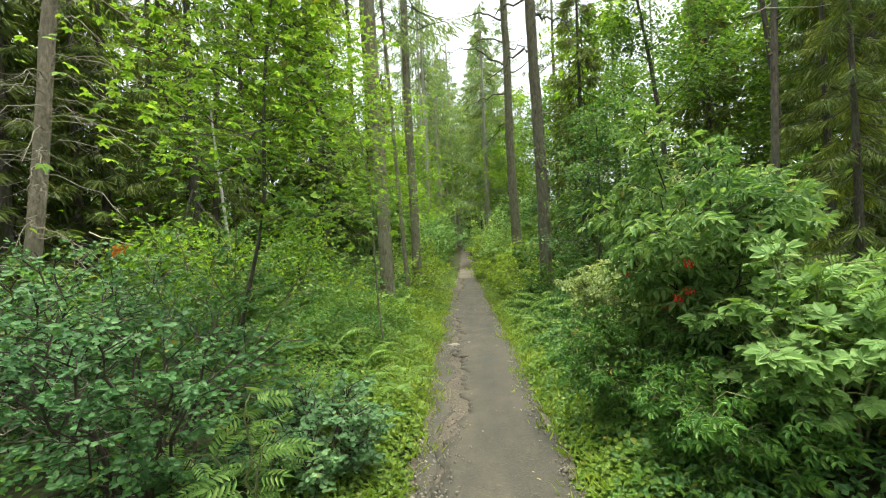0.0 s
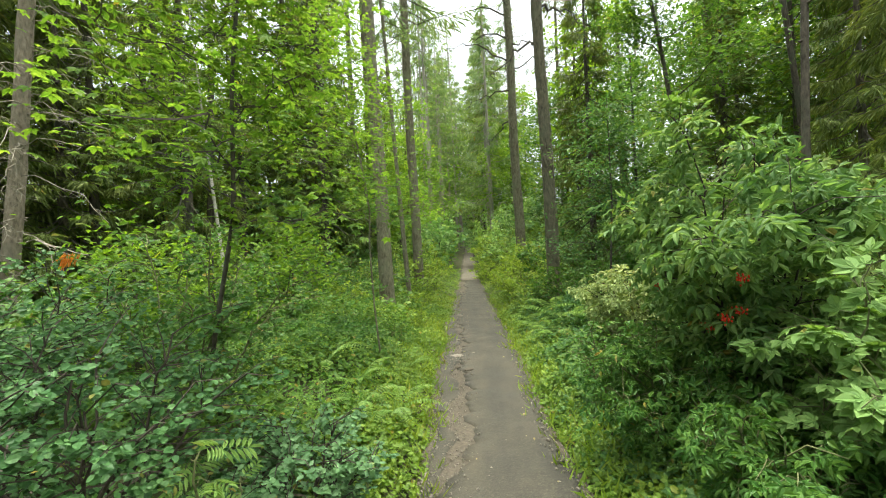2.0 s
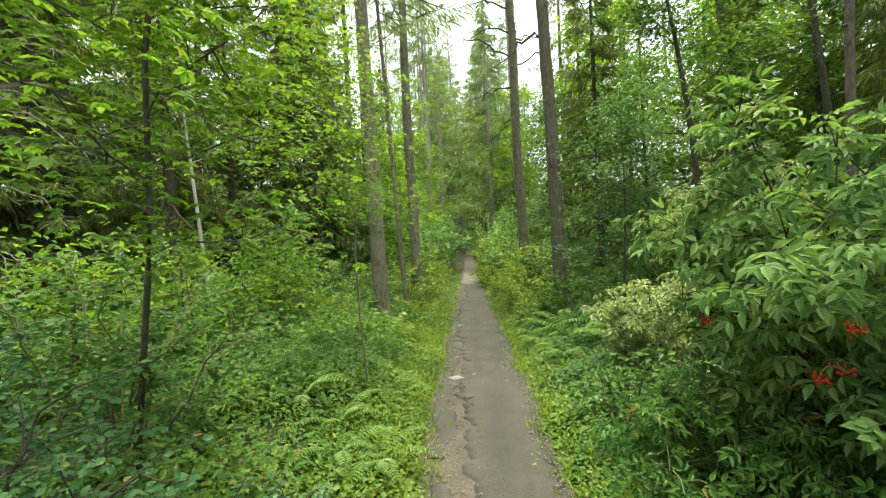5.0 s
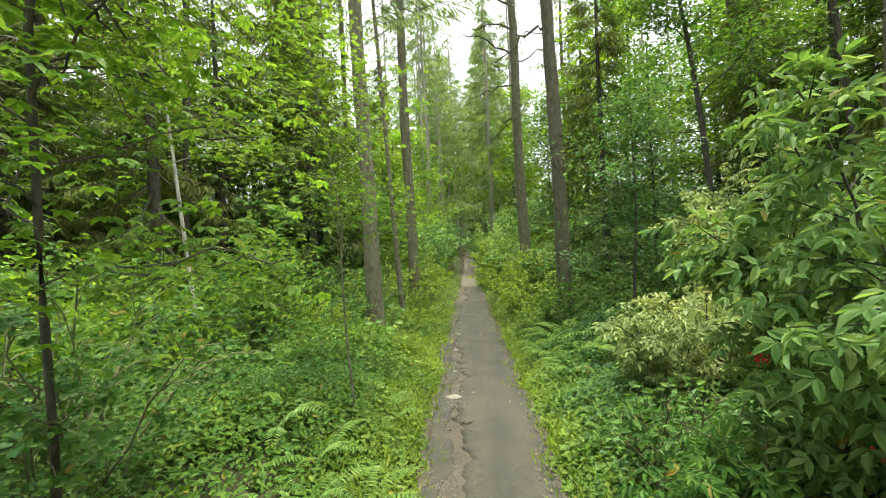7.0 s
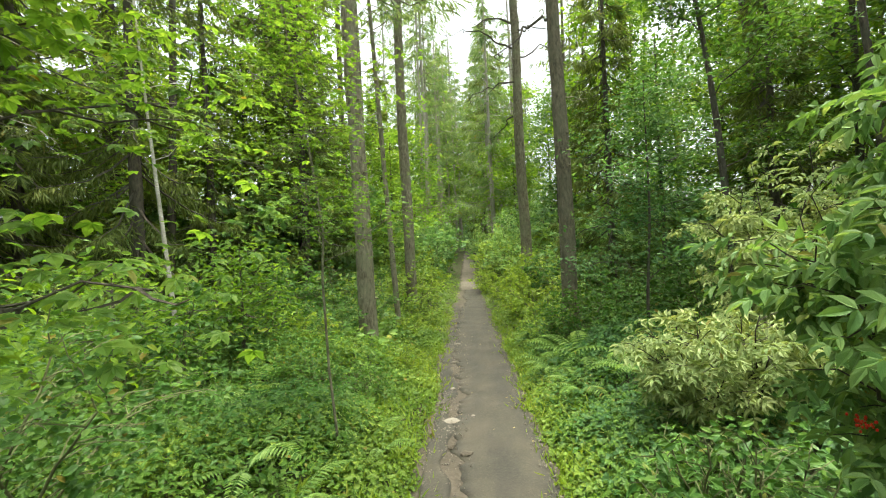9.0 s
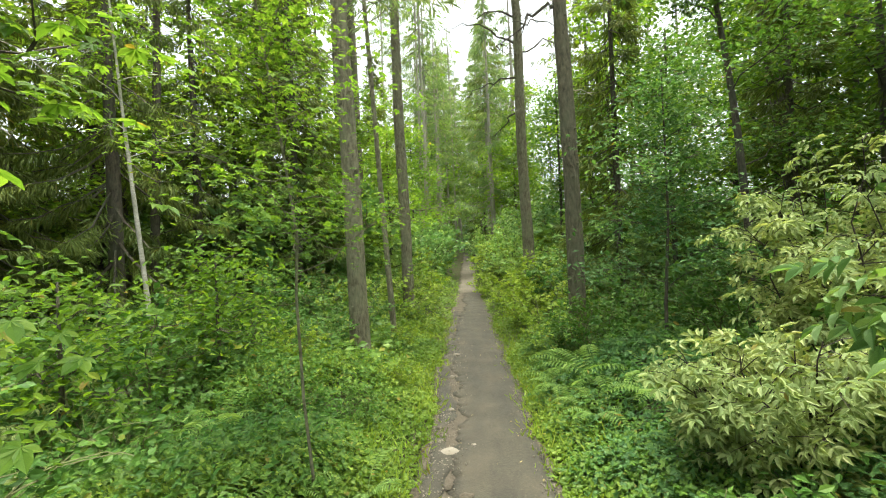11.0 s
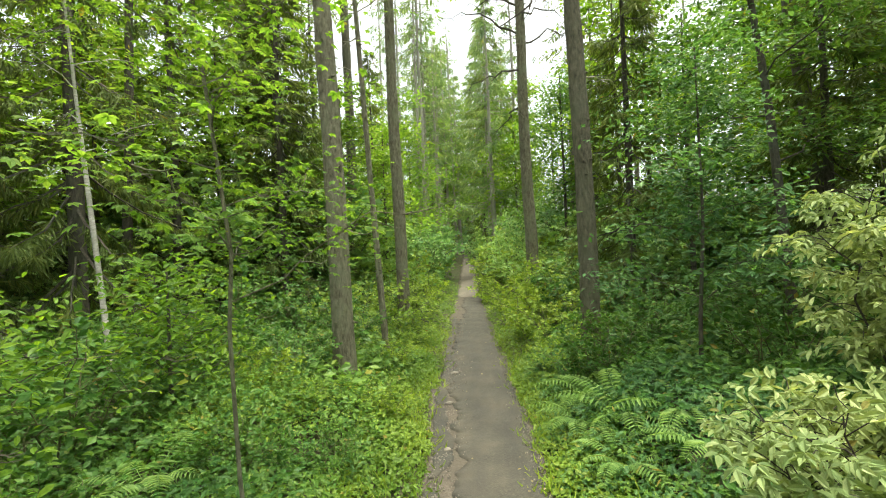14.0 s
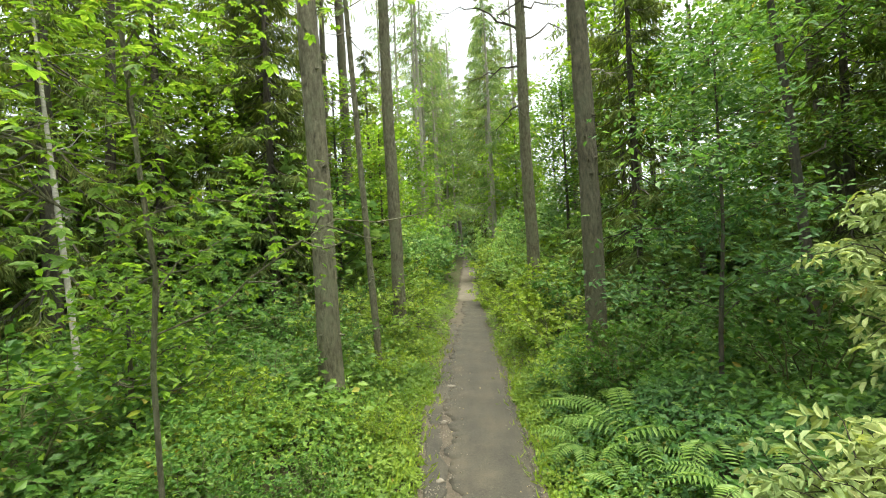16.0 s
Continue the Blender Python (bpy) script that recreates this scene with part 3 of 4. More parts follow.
# the dead lower branches of the bare spruce
bare = thing("dead_spruce_boughs", -6.95, 6.75, None, "long dry drooping grey spruce boughs without needles", "dead branches")
for i in range(46):
    z = rng.uniform(0.7, 6.5)
    a = rng.uniform(-1.5, 0.5)
    ln = rng.uniform(0.7, 1.9)
    b = Build()
    p = bent((0.145 * z, 0, z), (0.145 * z + math.cos(a) * ln, math.sin(a) * ln, z - ln * rng.uniform(0.1, 0.55)), -0.12 * ln, 0.03, 7)
    tube(b, p, np.linspace(0.008, 0.0035, 7), 4)
    for k in range(7):
        q = p[rng.integers(2, 7)]
        tube(b, bent(q, q + any_way(1, -0.4)[0] * rng.uniform(0.15, 0.5), 0.04, 0.01, 4), np.linspace(0.0035, 0.0015, 4), 3)
    part("bough", b, DEAD, bare)

# ---- the slender trees and saplings near the path ----
leafy_tree("young_alder", 4.95, 9.89, 8.5, 2.6, 1.9, 11, 9000, SIMPLE, 0.1, ALDER, BARK_DARK, 0.075, "dark leaning young alder with dense green leaves",
           points=[(0, 0, -0.1), (-0.2, 0, 2.9), (-0.38, 0, 4.6), (-0.7, 0, 6.8), (-0.95, 0, 8.5)], clump=0.33)
leafy_tree("young_birch", -4.6, 9.01, 6.5, 2.9, 1.2, 8, 1500, SIMPLE, 0.075, CANOPY, BIRCH, 0.042, "thin pale leaning young birch",
           points=[(0, 0, -0.1), (-0.1, 0, 1.06), (-0.37, 0, 3.8), (-0.6, 0, 6.5)])
leafy_tree("maple_sapling", -1.64, 3.5, 3.6, 1.35, 0.95, 20, 4200, MAPLE_LEAF, 0.057, SUNNY, BARK_DARK, 0.016, "leaning maple sapling with thin dark stem", singles=300,
           points=[(0, 0, -0.1), (0.12, -0.1, 0.35), (0.38, -0.36, 0.9), (0.66, -0.64, 1.42), (0.72, -0.7, 2.2), (0.8, -0.5, 3.6)], clump=0.2, flat=0.85)
leafy_tree("maple_sapling", -0.79, 5.43, 4.4, 1.5, 0.95, 17, 3800, MAPLE_LEAF, 0.049, SUNNY, BARK, 0.011, "slender young maple sapling beside path", singles=300,
           points=[(0, 0, -0.1), (0.0, 0.02, 0.45), (-0.035, 0, 0.8), (-0.025, 0.02, 1.1), (-0.06, 0, 1.45), (-0.03, 0.01, 1.8), (-0.07, 0, 2.2), (-0.5, 0.3, 4.4)], clump=0.2, flat=0.85)
leafy_tree("dark_sapling", 2.62, 8.0, 3.6, 0.75, 1.15, 14, 4600, SIMPLE, 0.08, LEAFAGE, BARK_DARK, 0.024, "small bushy tree with dense bluish-green leaves",
           points=[(0, 0, -0.1), (0.03, 0, 0.9), (0.1, 0, 1.8), (0.1, 0, 3.6)], clump=0.2, flat=0.75)
leafy_tree("hazel_sapling", -3.0, 5.9, 1.5, 0.4, 0.75, 11, 1300, SIMPLE, 0.085, CANOPY, BARK_DARK, 0.03, "young hazel with yellow-green leaves", clump=0.25, flat=0.7)
leafy_tree("hazel_sapling", -2.6, 7.4, 1.6, 0.4, 0.8, 12, 1500, SIMPLE, 0.085, CANOPY, BARK_DARK, 0.03, "young hazel with thin stem in the undergrowth", clump=0.25, flat=0.7)
leafy_tree("hazel_sapling", -2.75, 4.3, 1.4, 0.3, 0.7, 12, 1900, SIMPLE, 0.075, CANOPY, BARK_DARK, 0.03, "thin young tree with small green leaves", clump=0.25, flat=0.7)

# ---- shrubs ----
elder, tips = shrub("elder_shrub", 1.97, 3.35, 2.3, 0.74, 17, 16, 12, ELDER_LEAF, 0.125, ELDER, TWIG, "red-berried elder shrub with drooping green leaves", flat=0.6, droop=-0.45, low=0.15, singles=300)
cluster = Build()
for i in range(26):
    ball(cluster, rng.normal(size=3) * [0.016, 0.016, 0.014], 0.0055)
cluster = cluster.mesh("berry_cluster", BERRY, True)
low_tips = tips[(tips[:, 2] < 1.55) & (tips[:, 2] > 0.6) & (tips[:, 0] < 0.0)]
for e in low_tips[rng.permutation(len(low_tips))[:8]]:
    share("berry_cluster", cluster, elder, Matrix.Translation(e + [-0.04, -0.05, -0.03]), "bright red berry cluster")
shrub("pale_shrub", 3.3, 6.3, 2.3, 0.82, 14, 14, 9, ELDER_LEAF, 0.125, PALE, TWIG, "tall shrub with pale creamy-green leaves", "pale shrubs", flat=0.65, droop=-0.3, low=0.3)
shrub("pale_shrub", 2.22, 5.5, 1.02, 0.66, 14, 14, 8, ELDER_LEAF, 0.12, PALE, TWIG, "low shrub with pale creamy-green leaves", "pale shrubs", flat=0.65, droop=-0.3, low=0.15, singles=300)
shrub("rowan_shrub", 2.4, 2.55, 1.2, 0.5, 10, 10, 7, ROWAN_LEAF, 0.16, ROWAN, STEM, "light green rowan shrub with feathered leaves", flat=0.4, droop=-0.35, singles=200)
shrub("maple_seedling", 2.12, 2.5, 1.12, 0.58, 13, 11, 8, MAPLE_LEAF, 0.1, ROWAN, STEM, "young maple with broad light green leaves", flat=0.8, droop=-0.1, singles=250)
shrub("honeysuckle_shrub", -1.35, 2.2, 1.2, 0.75, 15, 17, 26, ROUND, 0.034, BLUISH, TWIG, "low shrub with small rounded bluish-green leaves", "honeysuckle", flat=0.6, droop=-0.1, low=0.05)
shrub("honeysuckle_shrub", -2.35, 2.65, 1.3, 0.85, 16, 19, 25, ROUND, 0.035, BLUISH, TWIG, "tall shrub with small rounded bluish-green leaves", "honeysuckle", flat=0.6, droop=-0.1, low=0.15)
shrub("honeysuckle_shrub", -0.62, 2.7, 0.55, 0.5, 13, 15, 22, ROUND, 0.036, BLUISH_PALE, TWIG, "low bluish-green shrub at the path's edge", "honeysuckle", flat=0.7, droop=0.0, low=0.2)
shrub("honeysuckle_shrub", -1.75, 3.6, 1.5, 0.8, 12, 20, 22, ROUND, 0.04, COVER_DEEP, STEM, "shrub with small dull green leaves under saplings", "honeysuckle", flat=0.6, droop=-0.1, low=0.02)
shrub("nettle_clump", 1.6, 3.35, 0.9, 0.6, 14, 13, 10, ELDER_LEAF, 0.085, COVER_DEEP, STEM, "dense clump of dark green nettle-like plants", "clumps", flat=0.6, droop=-0.3, low=0.15)
shrub("nettle_clump", 1.72, 2.55, 0.75, 0.5, 13, 13, 10, ELDER_LEAF, 0.08, COVER_DEEP, STEM, "dense clump of dark green nettle-like plants", "clumps", flat=0.6, droop=-0.3, low=0.15)
shrub("nettle_clump", 1.6, 4.4, 0.85, 0.5, 13, 12, 7, SIMPLE, 0.065, COVER_DEEP, STEM, "dense clump of dark green herbs beside the elder", "clumps", flat=0.6, droop=-0.3, low=0.15)
shrub("pale_seedling", -2.75, 5.6, 0.75, 0.35, 6, 6, 5, ELDER_LEAF, 0.1, PALE, STEM, "small shrub with pale whitish-green leaves", flat=0.6)
seedling, _ = shrub("rowan_seedling", -0.85, 2.15, 0.8, 0.26, 6, 4, 3, ROWAN_LEAF, 0.16, ROWAN, STEM, "bright green rowan seedling with feathered leaves", flat=0.8, droop=0.0)

# further shrubs: a few kinds, repeated
kinds = [
    shrub("hazel_bush", 1.9, 21.5, 2.0, 1.4, 10, 12, 14, QUAD, 0.14, BUSH, TWIG, "rounded green bush in the undergrowth", "undergrowth bushes", flat=0.6, low=0.1, joints=2)[0],
    shrub("raspberry_bush", -2.6, 11.2, 1.2, 1.0, 10, 11, 14, QUAD, 0.09, COVER_DEEP, STEM, "leafy green bush in the undergrowth", "undergrowth bushes", flat=0.6, low=0.1, joints=2)[0],
    shrub("yellowish_bush", 1.75, 11.0, 1.1, 0.9, 9, 10, 13, QUAD, 0.095, YELLOWISH, STEM, "yellowish-green leafy bush beside the path", "undergrowth bushes", flat=0.6, low=0.1, joints=2)[0],
    shrub("dark_bush", -1.9, 22.5, 2.4, 1.3, 11, 12, 15, QUAD, 0.15, COOL, TWIG, "dense bluish-green bush at the path's edge", "undergrowth bushes", flat=0.65, low=0.05, joints=2)[0],
]


def plant(ob, x, y, scale, turn, sink=0.02):
    c = copy_thing(ob, pose(x, y, float(land(x, y)) - sink, 0, 0, turn))
    c.scale = (scale, scale, scale * rng.uniform(0.85, 1.15))
    return c


near_bushes = (
    (2, 1.55, 9.4, 0.6), (2, 1.9, 13.0, 0.95), (2, 1.35, 15.5, 0.9), (1, 2.9, 9.9, 0.9), (1, 3.6, 8.3, 1.0), (1, 2.6, 12.3, 1.2), (0, 3.6, 14.0, 1.1), (0, 2.2, 18.0, 1.0),
    (0, 3.0, 24.0, 1.3), (0, 1.4, 27.0, 1.2), (0, 4.6, 21.0, 1.3), (2, 0.95, 19.0, 0.9), (3, 3.3, 29.0, 1.1), (3, -1.9, 29.0, 1.2), (0, -3.6, 20.0, 1.3), (1, -2.2, 13.5, 1.0),
    (1, -3.4, 9.6, 1.2), (1, -3.9, 12.0, 1.4), (2, -0.95, 12.2, 0.7), (2, -1.2, 15.5, 0.9), (1, -4.2, 7.2, 0.85), (1, -5.4, 9.0, 0.9), (0, -5.6, 13.0, 1.3), (0, -3.0, 16.0, 1.1),
    (1, 4.6, 7.6, 1.3), (1, 5.2, 10.5, 1.4), (0, 6.6, 12.5, 1.2), (0, 5.6, 16.0, 1.3), (1, 3.6, 5.4, 1.1), (0, 6.4, 7.4, 1.2),
    (1, -3.3, 4.4, 0.75), (1, -4.3, 5.2, 0.85), (0, -5.4, 5.6, 0.45), (1, -3.3, 2.9, 1.0), (0, -6.4, 8.2, 0.6), (2, -1.75, 9.7, 0.6), (2, -1.0, 10.2, 0.55), (1, -1.5, 6.6, 0.5), (1, -2.1, 5.4, 0.55), (1, -1.9, 8.6, 0.6), (2, -0.75, 8.3, 0.42), (1, -0.9, 7.0, 0.34), (2, -1.55, 7.7, 0.5), (1, 1.65, 9.0, 0.6), (1, 2.0, 8.9, 0.75), (2, -2.0, 7.8, 0.6),
    (1, -3.0, 6.6, 1.0), (1, -2.9, 8.3, 0.9), (1, -4.6, 10.4, 0.9), (0, -7.2, 11.0, 0.7), (0, -4.6, 16.6, 1.2), (0, -6.6, 15.0, 1.4), (0, -8.4, 13.0, 1.4), (0, -2.2, 17.2, 0.9),
    (0, 7.8, 9.6, 1.2), (0, 8.4, 15.5, 1.4), (0, 4.3, 17.6, 1.2), (1, 3.7, 10.9, 1.2), (1, 4.2, 12.4, 1.2), (0, 6.3, 19.0, 1.3), (2, 1.2, 23.0, 1.1), (2, -1.3, 18.5, 1.0), (2, 1.5, 12.0, 0.8), (2, -1.45, 12.6, 1.15), (2, -2.0, 11.3, 1.0), (2, 2.15, 14.3, 1.4), (2, 1.6, 13.4, 1.1), (2, -1.15, 14.4, 1.1), (1, -1.75, 10.0, 0.7), (2, 2.6, 17.0, 1.5), (2, 1.7, 20.5, 1.6), (2, 3.6, 22.5, 1.9), (2, 2.4, 26.0, 1.9), (2, -1.9, 16.6, 1.4), (2, -2.4, 19.5, 1.7), (2, -1.6, 25.5, 1.5), (2, 4.8, 18.2, 1.6), (2, 2.3, 14.4, 1.2), (2, -2.6, 12.6, 1.1), (3, -1.75, 20.6, 1.3), (3, -2.6, 19.6, 1.1),(0, -9, 60, 2.6), (0, -6.5, 57, 2.5), (0, -4.2, 60, 2.6), (0, -2, 57, 2.4), (0, 0.3, 59, 2.6), (0, 2.4, 57, 2.5), (0, 4.6, 60, 2.6), (0, 6.8, 58, 2.6), (0, 9.5, 60, 2.6), (0, 12.5, 58, 2.6), (0, -12, 58, 2.6),
    (3, 0.6, 50.0, 1.2), (3, -0.9, 49.0, 1.1), (0, -0.2, 54.0, 1.6), (0, 1.5, 53.0, 1.6), (0, 0.9, 36.0, 0.9), (0, -1.9, 38.0, 1.1), (0, 1.7, 41.0, 1.1), (0, -2.2, 45.0, 1.3))
for k, x, y, s in near_bushes:
    plant(kinds[k], x, y, s, rng.uniform(0, 360))
for k, x, y, w, h in ((3, -1.4, 24.3, 0.85, 1.45), (0, 1.75, 24.6, 1.05, 1.6), (0, 3.3, 25.4, 1.2, 1.7), (2, 1.35, 21.8, 1.2, 1.9), (3, -2.9, 25.6, 1.0, 1.3)):
    plant(kinds[k], x, y, 1.0, 40 * k).scale = (w, w, h)
for k, x, y, w, h in ((3, -1.55, 26.5, 1.25, 1.5), (3, -2.5, 27.5, 1.1, 1.3), (0, 2.1, 20.2, 0.95, 1.25), (0, 2.6, 22.6, 1.1, 1.5), (0, 1.5, 28.5, 0.9, 1.3)):
    plant(kinds[k], x, y, 1.0, 70 * k).scale = (w, w, h)
for i in range(85):
    y = 14 + 42 * rng.uniform() ** 1.3
    x = rng.uniform(-0.95, 0.95) * y * 1.05
    if x > edge_left(y) - 3.4 and x < edge_right(y) + 3.4:
        x += 5 if x > 0.3 else -5
    plant(kinds[rng.choice([0, 0, 0, 3])], x, y, rng.uniform(1.1, 2.0), rng.uniform(0, 360))

# ---- the wood behind ----


def spruce(name, x, y, height, low, reach, branches, sprays, label, bark=BARK_DARK, needle=NEEDLE, droop=0.35, size=0.44, hang=1.1):
    t = thing(name, x, y, None, label, "tree", "spruces")
    part("trunk", trunk_build([(0, 0, -0.1), (0, 0, height * 0.5), (0.05, 0, height)], 0.011 * height, 0.015, 8, 9), bark, t, smooth=True)
    w, g = spruce_crown(height, low, reach, branches, sprays, droop, size, hang)
    tagged(part("branch_frame", w, bark, t), kind="stuff")
    part("crown", g, needle, t)
    return t


woods = [
    spruce("spruce_tree", -4.6, 14.5, 14, 0.8, 2.1, 95, 80, "dark spruce with drooping branches", size=0.34),
    spruce("spruce_tree", 3.7, 12.6, 9.5, 0.5, 1.4, 90, 120, "narrow dark spruce with hanging branches", size=0.24),
    spruce("larch_tree", 1.9, 34.0, 19, 4, 2.3, 60, 44, "tall feathery conifer behind the bushes, in haze-paled colours", BARK_PALE, LARCH, 0.05, 0.55),
]
weeping = spruce("spruce_tree", -6.3, 10.3, 13, 1.2, 1.9, 90, 170, "olive-green spruce with long hanging branches", droop=0.55, size=0.21, hang=2.6)
far_spruce = spruce("spruce_tree", -9.5, 20.0, 14, 0.8, 2.1, 70, 50, "dark spruce deep in the wood", size=0.5)
leafy = [
    leafy_tree("broadleaf_tree", 5.2, 17.5, 10, 2.5, 3.0, 14, 4600, QUAD, 0.19, CANOPY, BARK_DARK, 0.1, "broad-leaved tree with yellow-green leaves", group="broadleaf trees", clump=0.42),
    leafy_tree("broadleaf_tree", -3.0, 24.0, 9, 2.0, 2.6, 14, 4600, QUAD, 0.19, SUNNY, BARK_DARK, 0.09, "broad-leaved tree with light green leaves", group="broadleaf trees", clump=0.42),
    leafy_tree("broadleaf_tree", 7.8, 10.8, 9, 1.8, 2.4, 14, 5000, QUAD, 0.17, ALDER, BARK_DARK, 0.09, "broad-leaved tree with dark green leaves", group="broadleaf trees", clump=0.42),
]
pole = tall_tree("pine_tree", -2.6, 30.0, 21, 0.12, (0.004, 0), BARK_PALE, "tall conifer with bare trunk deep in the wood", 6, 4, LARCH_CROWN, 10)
pole_red = tall_tree("pine_tree", 6.0, 27.0, 21, 0.14, (0.01, 0), BARK_RED, "tall reddish conifer trunk deep in the wood", 6, 4, HIGH_CROWN, 11.5)

for k, x, y, s in (
    (0, -8.6, 4.4, 1.0), (0, -6.4, 17.0, 1.1), (0, -9.0, 13.0, 1.1), (0, 8.4, 7.6, 0.9), (1, 6.6, 5.0, 1.0),
    (0, 9.4, 10.4, 1.0), (0, 10.5, 14.5, 1.1), (0, 5.8, 22.0, 1.0), (0, -7.0, 24.0, 1.1), (1, -3.3, 20.0, 0.9), (1, 8.2, 4.3, 1.0), (0, -11.0, 11.5, 1.2), (1, 6.4, 6.0, 0.85), (0, -12.0, 10.0, 1.2), (0, -13.0, 14.0, 1.3), (0, -10.5, 14.5, 1.2), (0, -5.2, 15.5, 0.9), (0, -6.2, 16.0, 1.05), (1, -3.9, 13.0, 1.0), (0, -8.6, 7.6, 1.0), (1, -7.6, 8.5, 1.0), (0, -9.6, 8.9, 1.1), (1, -7.9, 7.4, 1.0), (1, 6.3, 10.9, 0.9), (1, 3.9, 4.3, 0.45), (1, 5.2, 6.2, 0.6)):
    plant(woods[k], x, y, s, rng.uniform(0, 360))
for x, y, s in ((-7.6, 9.2, 0.85), (-6.3, 12.8, 0.9), (6.9, 7.4, 0.85), (8.6, 9.4, 1.0)):
    plant(weeping, x, y, s, rng.uniform(0, 360))
for k, x, y, s in (
    (1, 3.6, 29.0, 1.1), (1, 2.9, 37.0, 1.2), (1, -3.2, 30.0, 1.0), (1, -2.6, 39.0, 1.1), (0, 1.9, 44.0, 1.3), (1, -1.6, 47.0, 1.3), (1, -3.0, 14.8, 0.75), (0, -7.8, 15.0, 0.9), (2, 3.8, 19.0, 0.85), (0, 8.8, 14.5, 1.0), (2, 4.9, 12.6, 0.75),
    (1, 10.2, 18.0, 1.1), (1, 3.0, 27.0, 0.85), (1, -2.6, 18.5, 0.7), (1, -9.4, 10.6, 0.9), (1, -8.0, 12.6, 0.9), (1, -10.6, 7.6, 1.0), (1, -6.2, 14.4, 0.8), (0, 9.8, 12.2, 0.9), (0, 5.6, 30.0, 1.0), (1, -5.0, 28.0, 1.0), (1, 11.5, 19.0, 1.3), (0, 8.0, 22.0, 1.3), (1, 14.0, 17.0, 1.4), (2, 5.4, 23.0, 1.2), (0, 12.0, 13.0, 1.2)):
    plant(leafy[k], x, y, s, rng.uniform(0, 360))


def clear(x, y):
    """The path's own lane stays open, and so does the gap of sky above it."""
    return -0.11 * y - 1.2 < x < 0.1 * y + 2.6 if y < 45 else False


spots = 0
while spots < 84:
    y = 16 + 54 * rng.uniform() ** 0.9
    x = rng.uniform(-1.12, 1.12) * y
    if clear(x, y) or (y > 45 and -1.5 < x < 1.5):
        continue
    spots += 1
    kind = rng.uniform()
    src = far_spruce if kind < 0.33 else leafy[rng.integers(0, 3)] if kind < 0.66 else (pole, pole_red, woods[2])[rng.integers(0, 3)]
    plant(src, x, y, rng.uniform(0.85, 1.25), rng.uniform(0, 360))
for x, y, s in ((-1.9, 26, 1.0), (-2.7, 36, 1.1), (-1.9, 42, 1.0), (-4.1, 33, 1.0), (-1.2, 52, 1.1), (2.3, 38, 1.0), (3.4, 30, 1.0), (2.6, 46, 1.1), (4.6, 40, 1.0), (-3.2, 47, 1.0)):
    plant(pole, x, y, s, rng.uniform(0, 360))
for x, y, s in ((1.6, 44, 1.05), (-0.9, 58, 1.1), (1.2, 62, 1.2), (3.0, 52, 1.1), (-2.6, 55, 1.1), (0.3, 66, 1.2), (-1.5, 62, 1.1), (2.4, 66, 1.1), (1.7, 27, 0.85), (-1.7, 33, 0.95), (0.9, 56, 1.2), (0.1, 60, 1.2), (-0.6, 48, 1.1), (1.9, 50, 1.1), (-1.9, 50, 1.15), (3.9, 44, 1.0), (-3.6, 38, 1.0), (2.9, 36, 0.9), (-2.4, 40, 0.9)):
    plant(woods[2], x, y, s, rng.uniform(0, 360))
for x, y, s in ((1.7, 39, 0.85), (2.6, 43, 0.9), (-1.9, 48, 0.8), (3.6, 50, 1.0), (-3.4, 58, 1.0)):
    plant(far_spruce, x, y, s, rng.uniform(0, 360))
for x, y, s in ((-2.2, 31, 0.9), (-1.75, 36, 0.9), (-1.35, 40, 0.95), (-2.3, 44, 1.0), (-0.9, 45, 0.95), (-1.5, 53, 1.1), (1.9, 41, 1.0), (2.1, 33, 0.9)):
    plant(pole_red if x > 1.95 else pole, x, y, s, rng.uniform(0, 360))
# trees behind the walker close the wood
for i in range(8):
    plant(far_spruce if i % 2 else leafy[i % 3], (-1) ** i * rng.uniform(3, 12), rng.uniform(-16, -5), 1.1, rng.uniform(0, 360))

# ---- ferns ----


def frond_mesh(pairs=15):
    b = Build()
    s = np.linspace(0, 1, 9)
    spine = np.stack([0 * s, s * 0.9, 0.95 * s - 0.78 * s ** 2], -1)
    tube(b, spine, np.linspace(0.006, 0.0015, 9), 3)
    for i in range(pairs):
        u = 0.14 + 0.84 * i / (pairs - 1)
        p = np.array([0, 0.9 * u, 0.95 * u - 0.78 * u ** 2])
        ln = 0.24 * math.sin(math.pi * min(1, 0.2 + 0.8 * (1 - u) + 0.06)) ** 0.8 * (1.05 - 0.75 * u) + 0.015
        for side in (-1, 1):
            v, q = blade(0.24, 0.05, 0.25, angle=side * -1.25, length=ln)
            b.add(v + p, q)
    return b.mesh("frond", FERN)


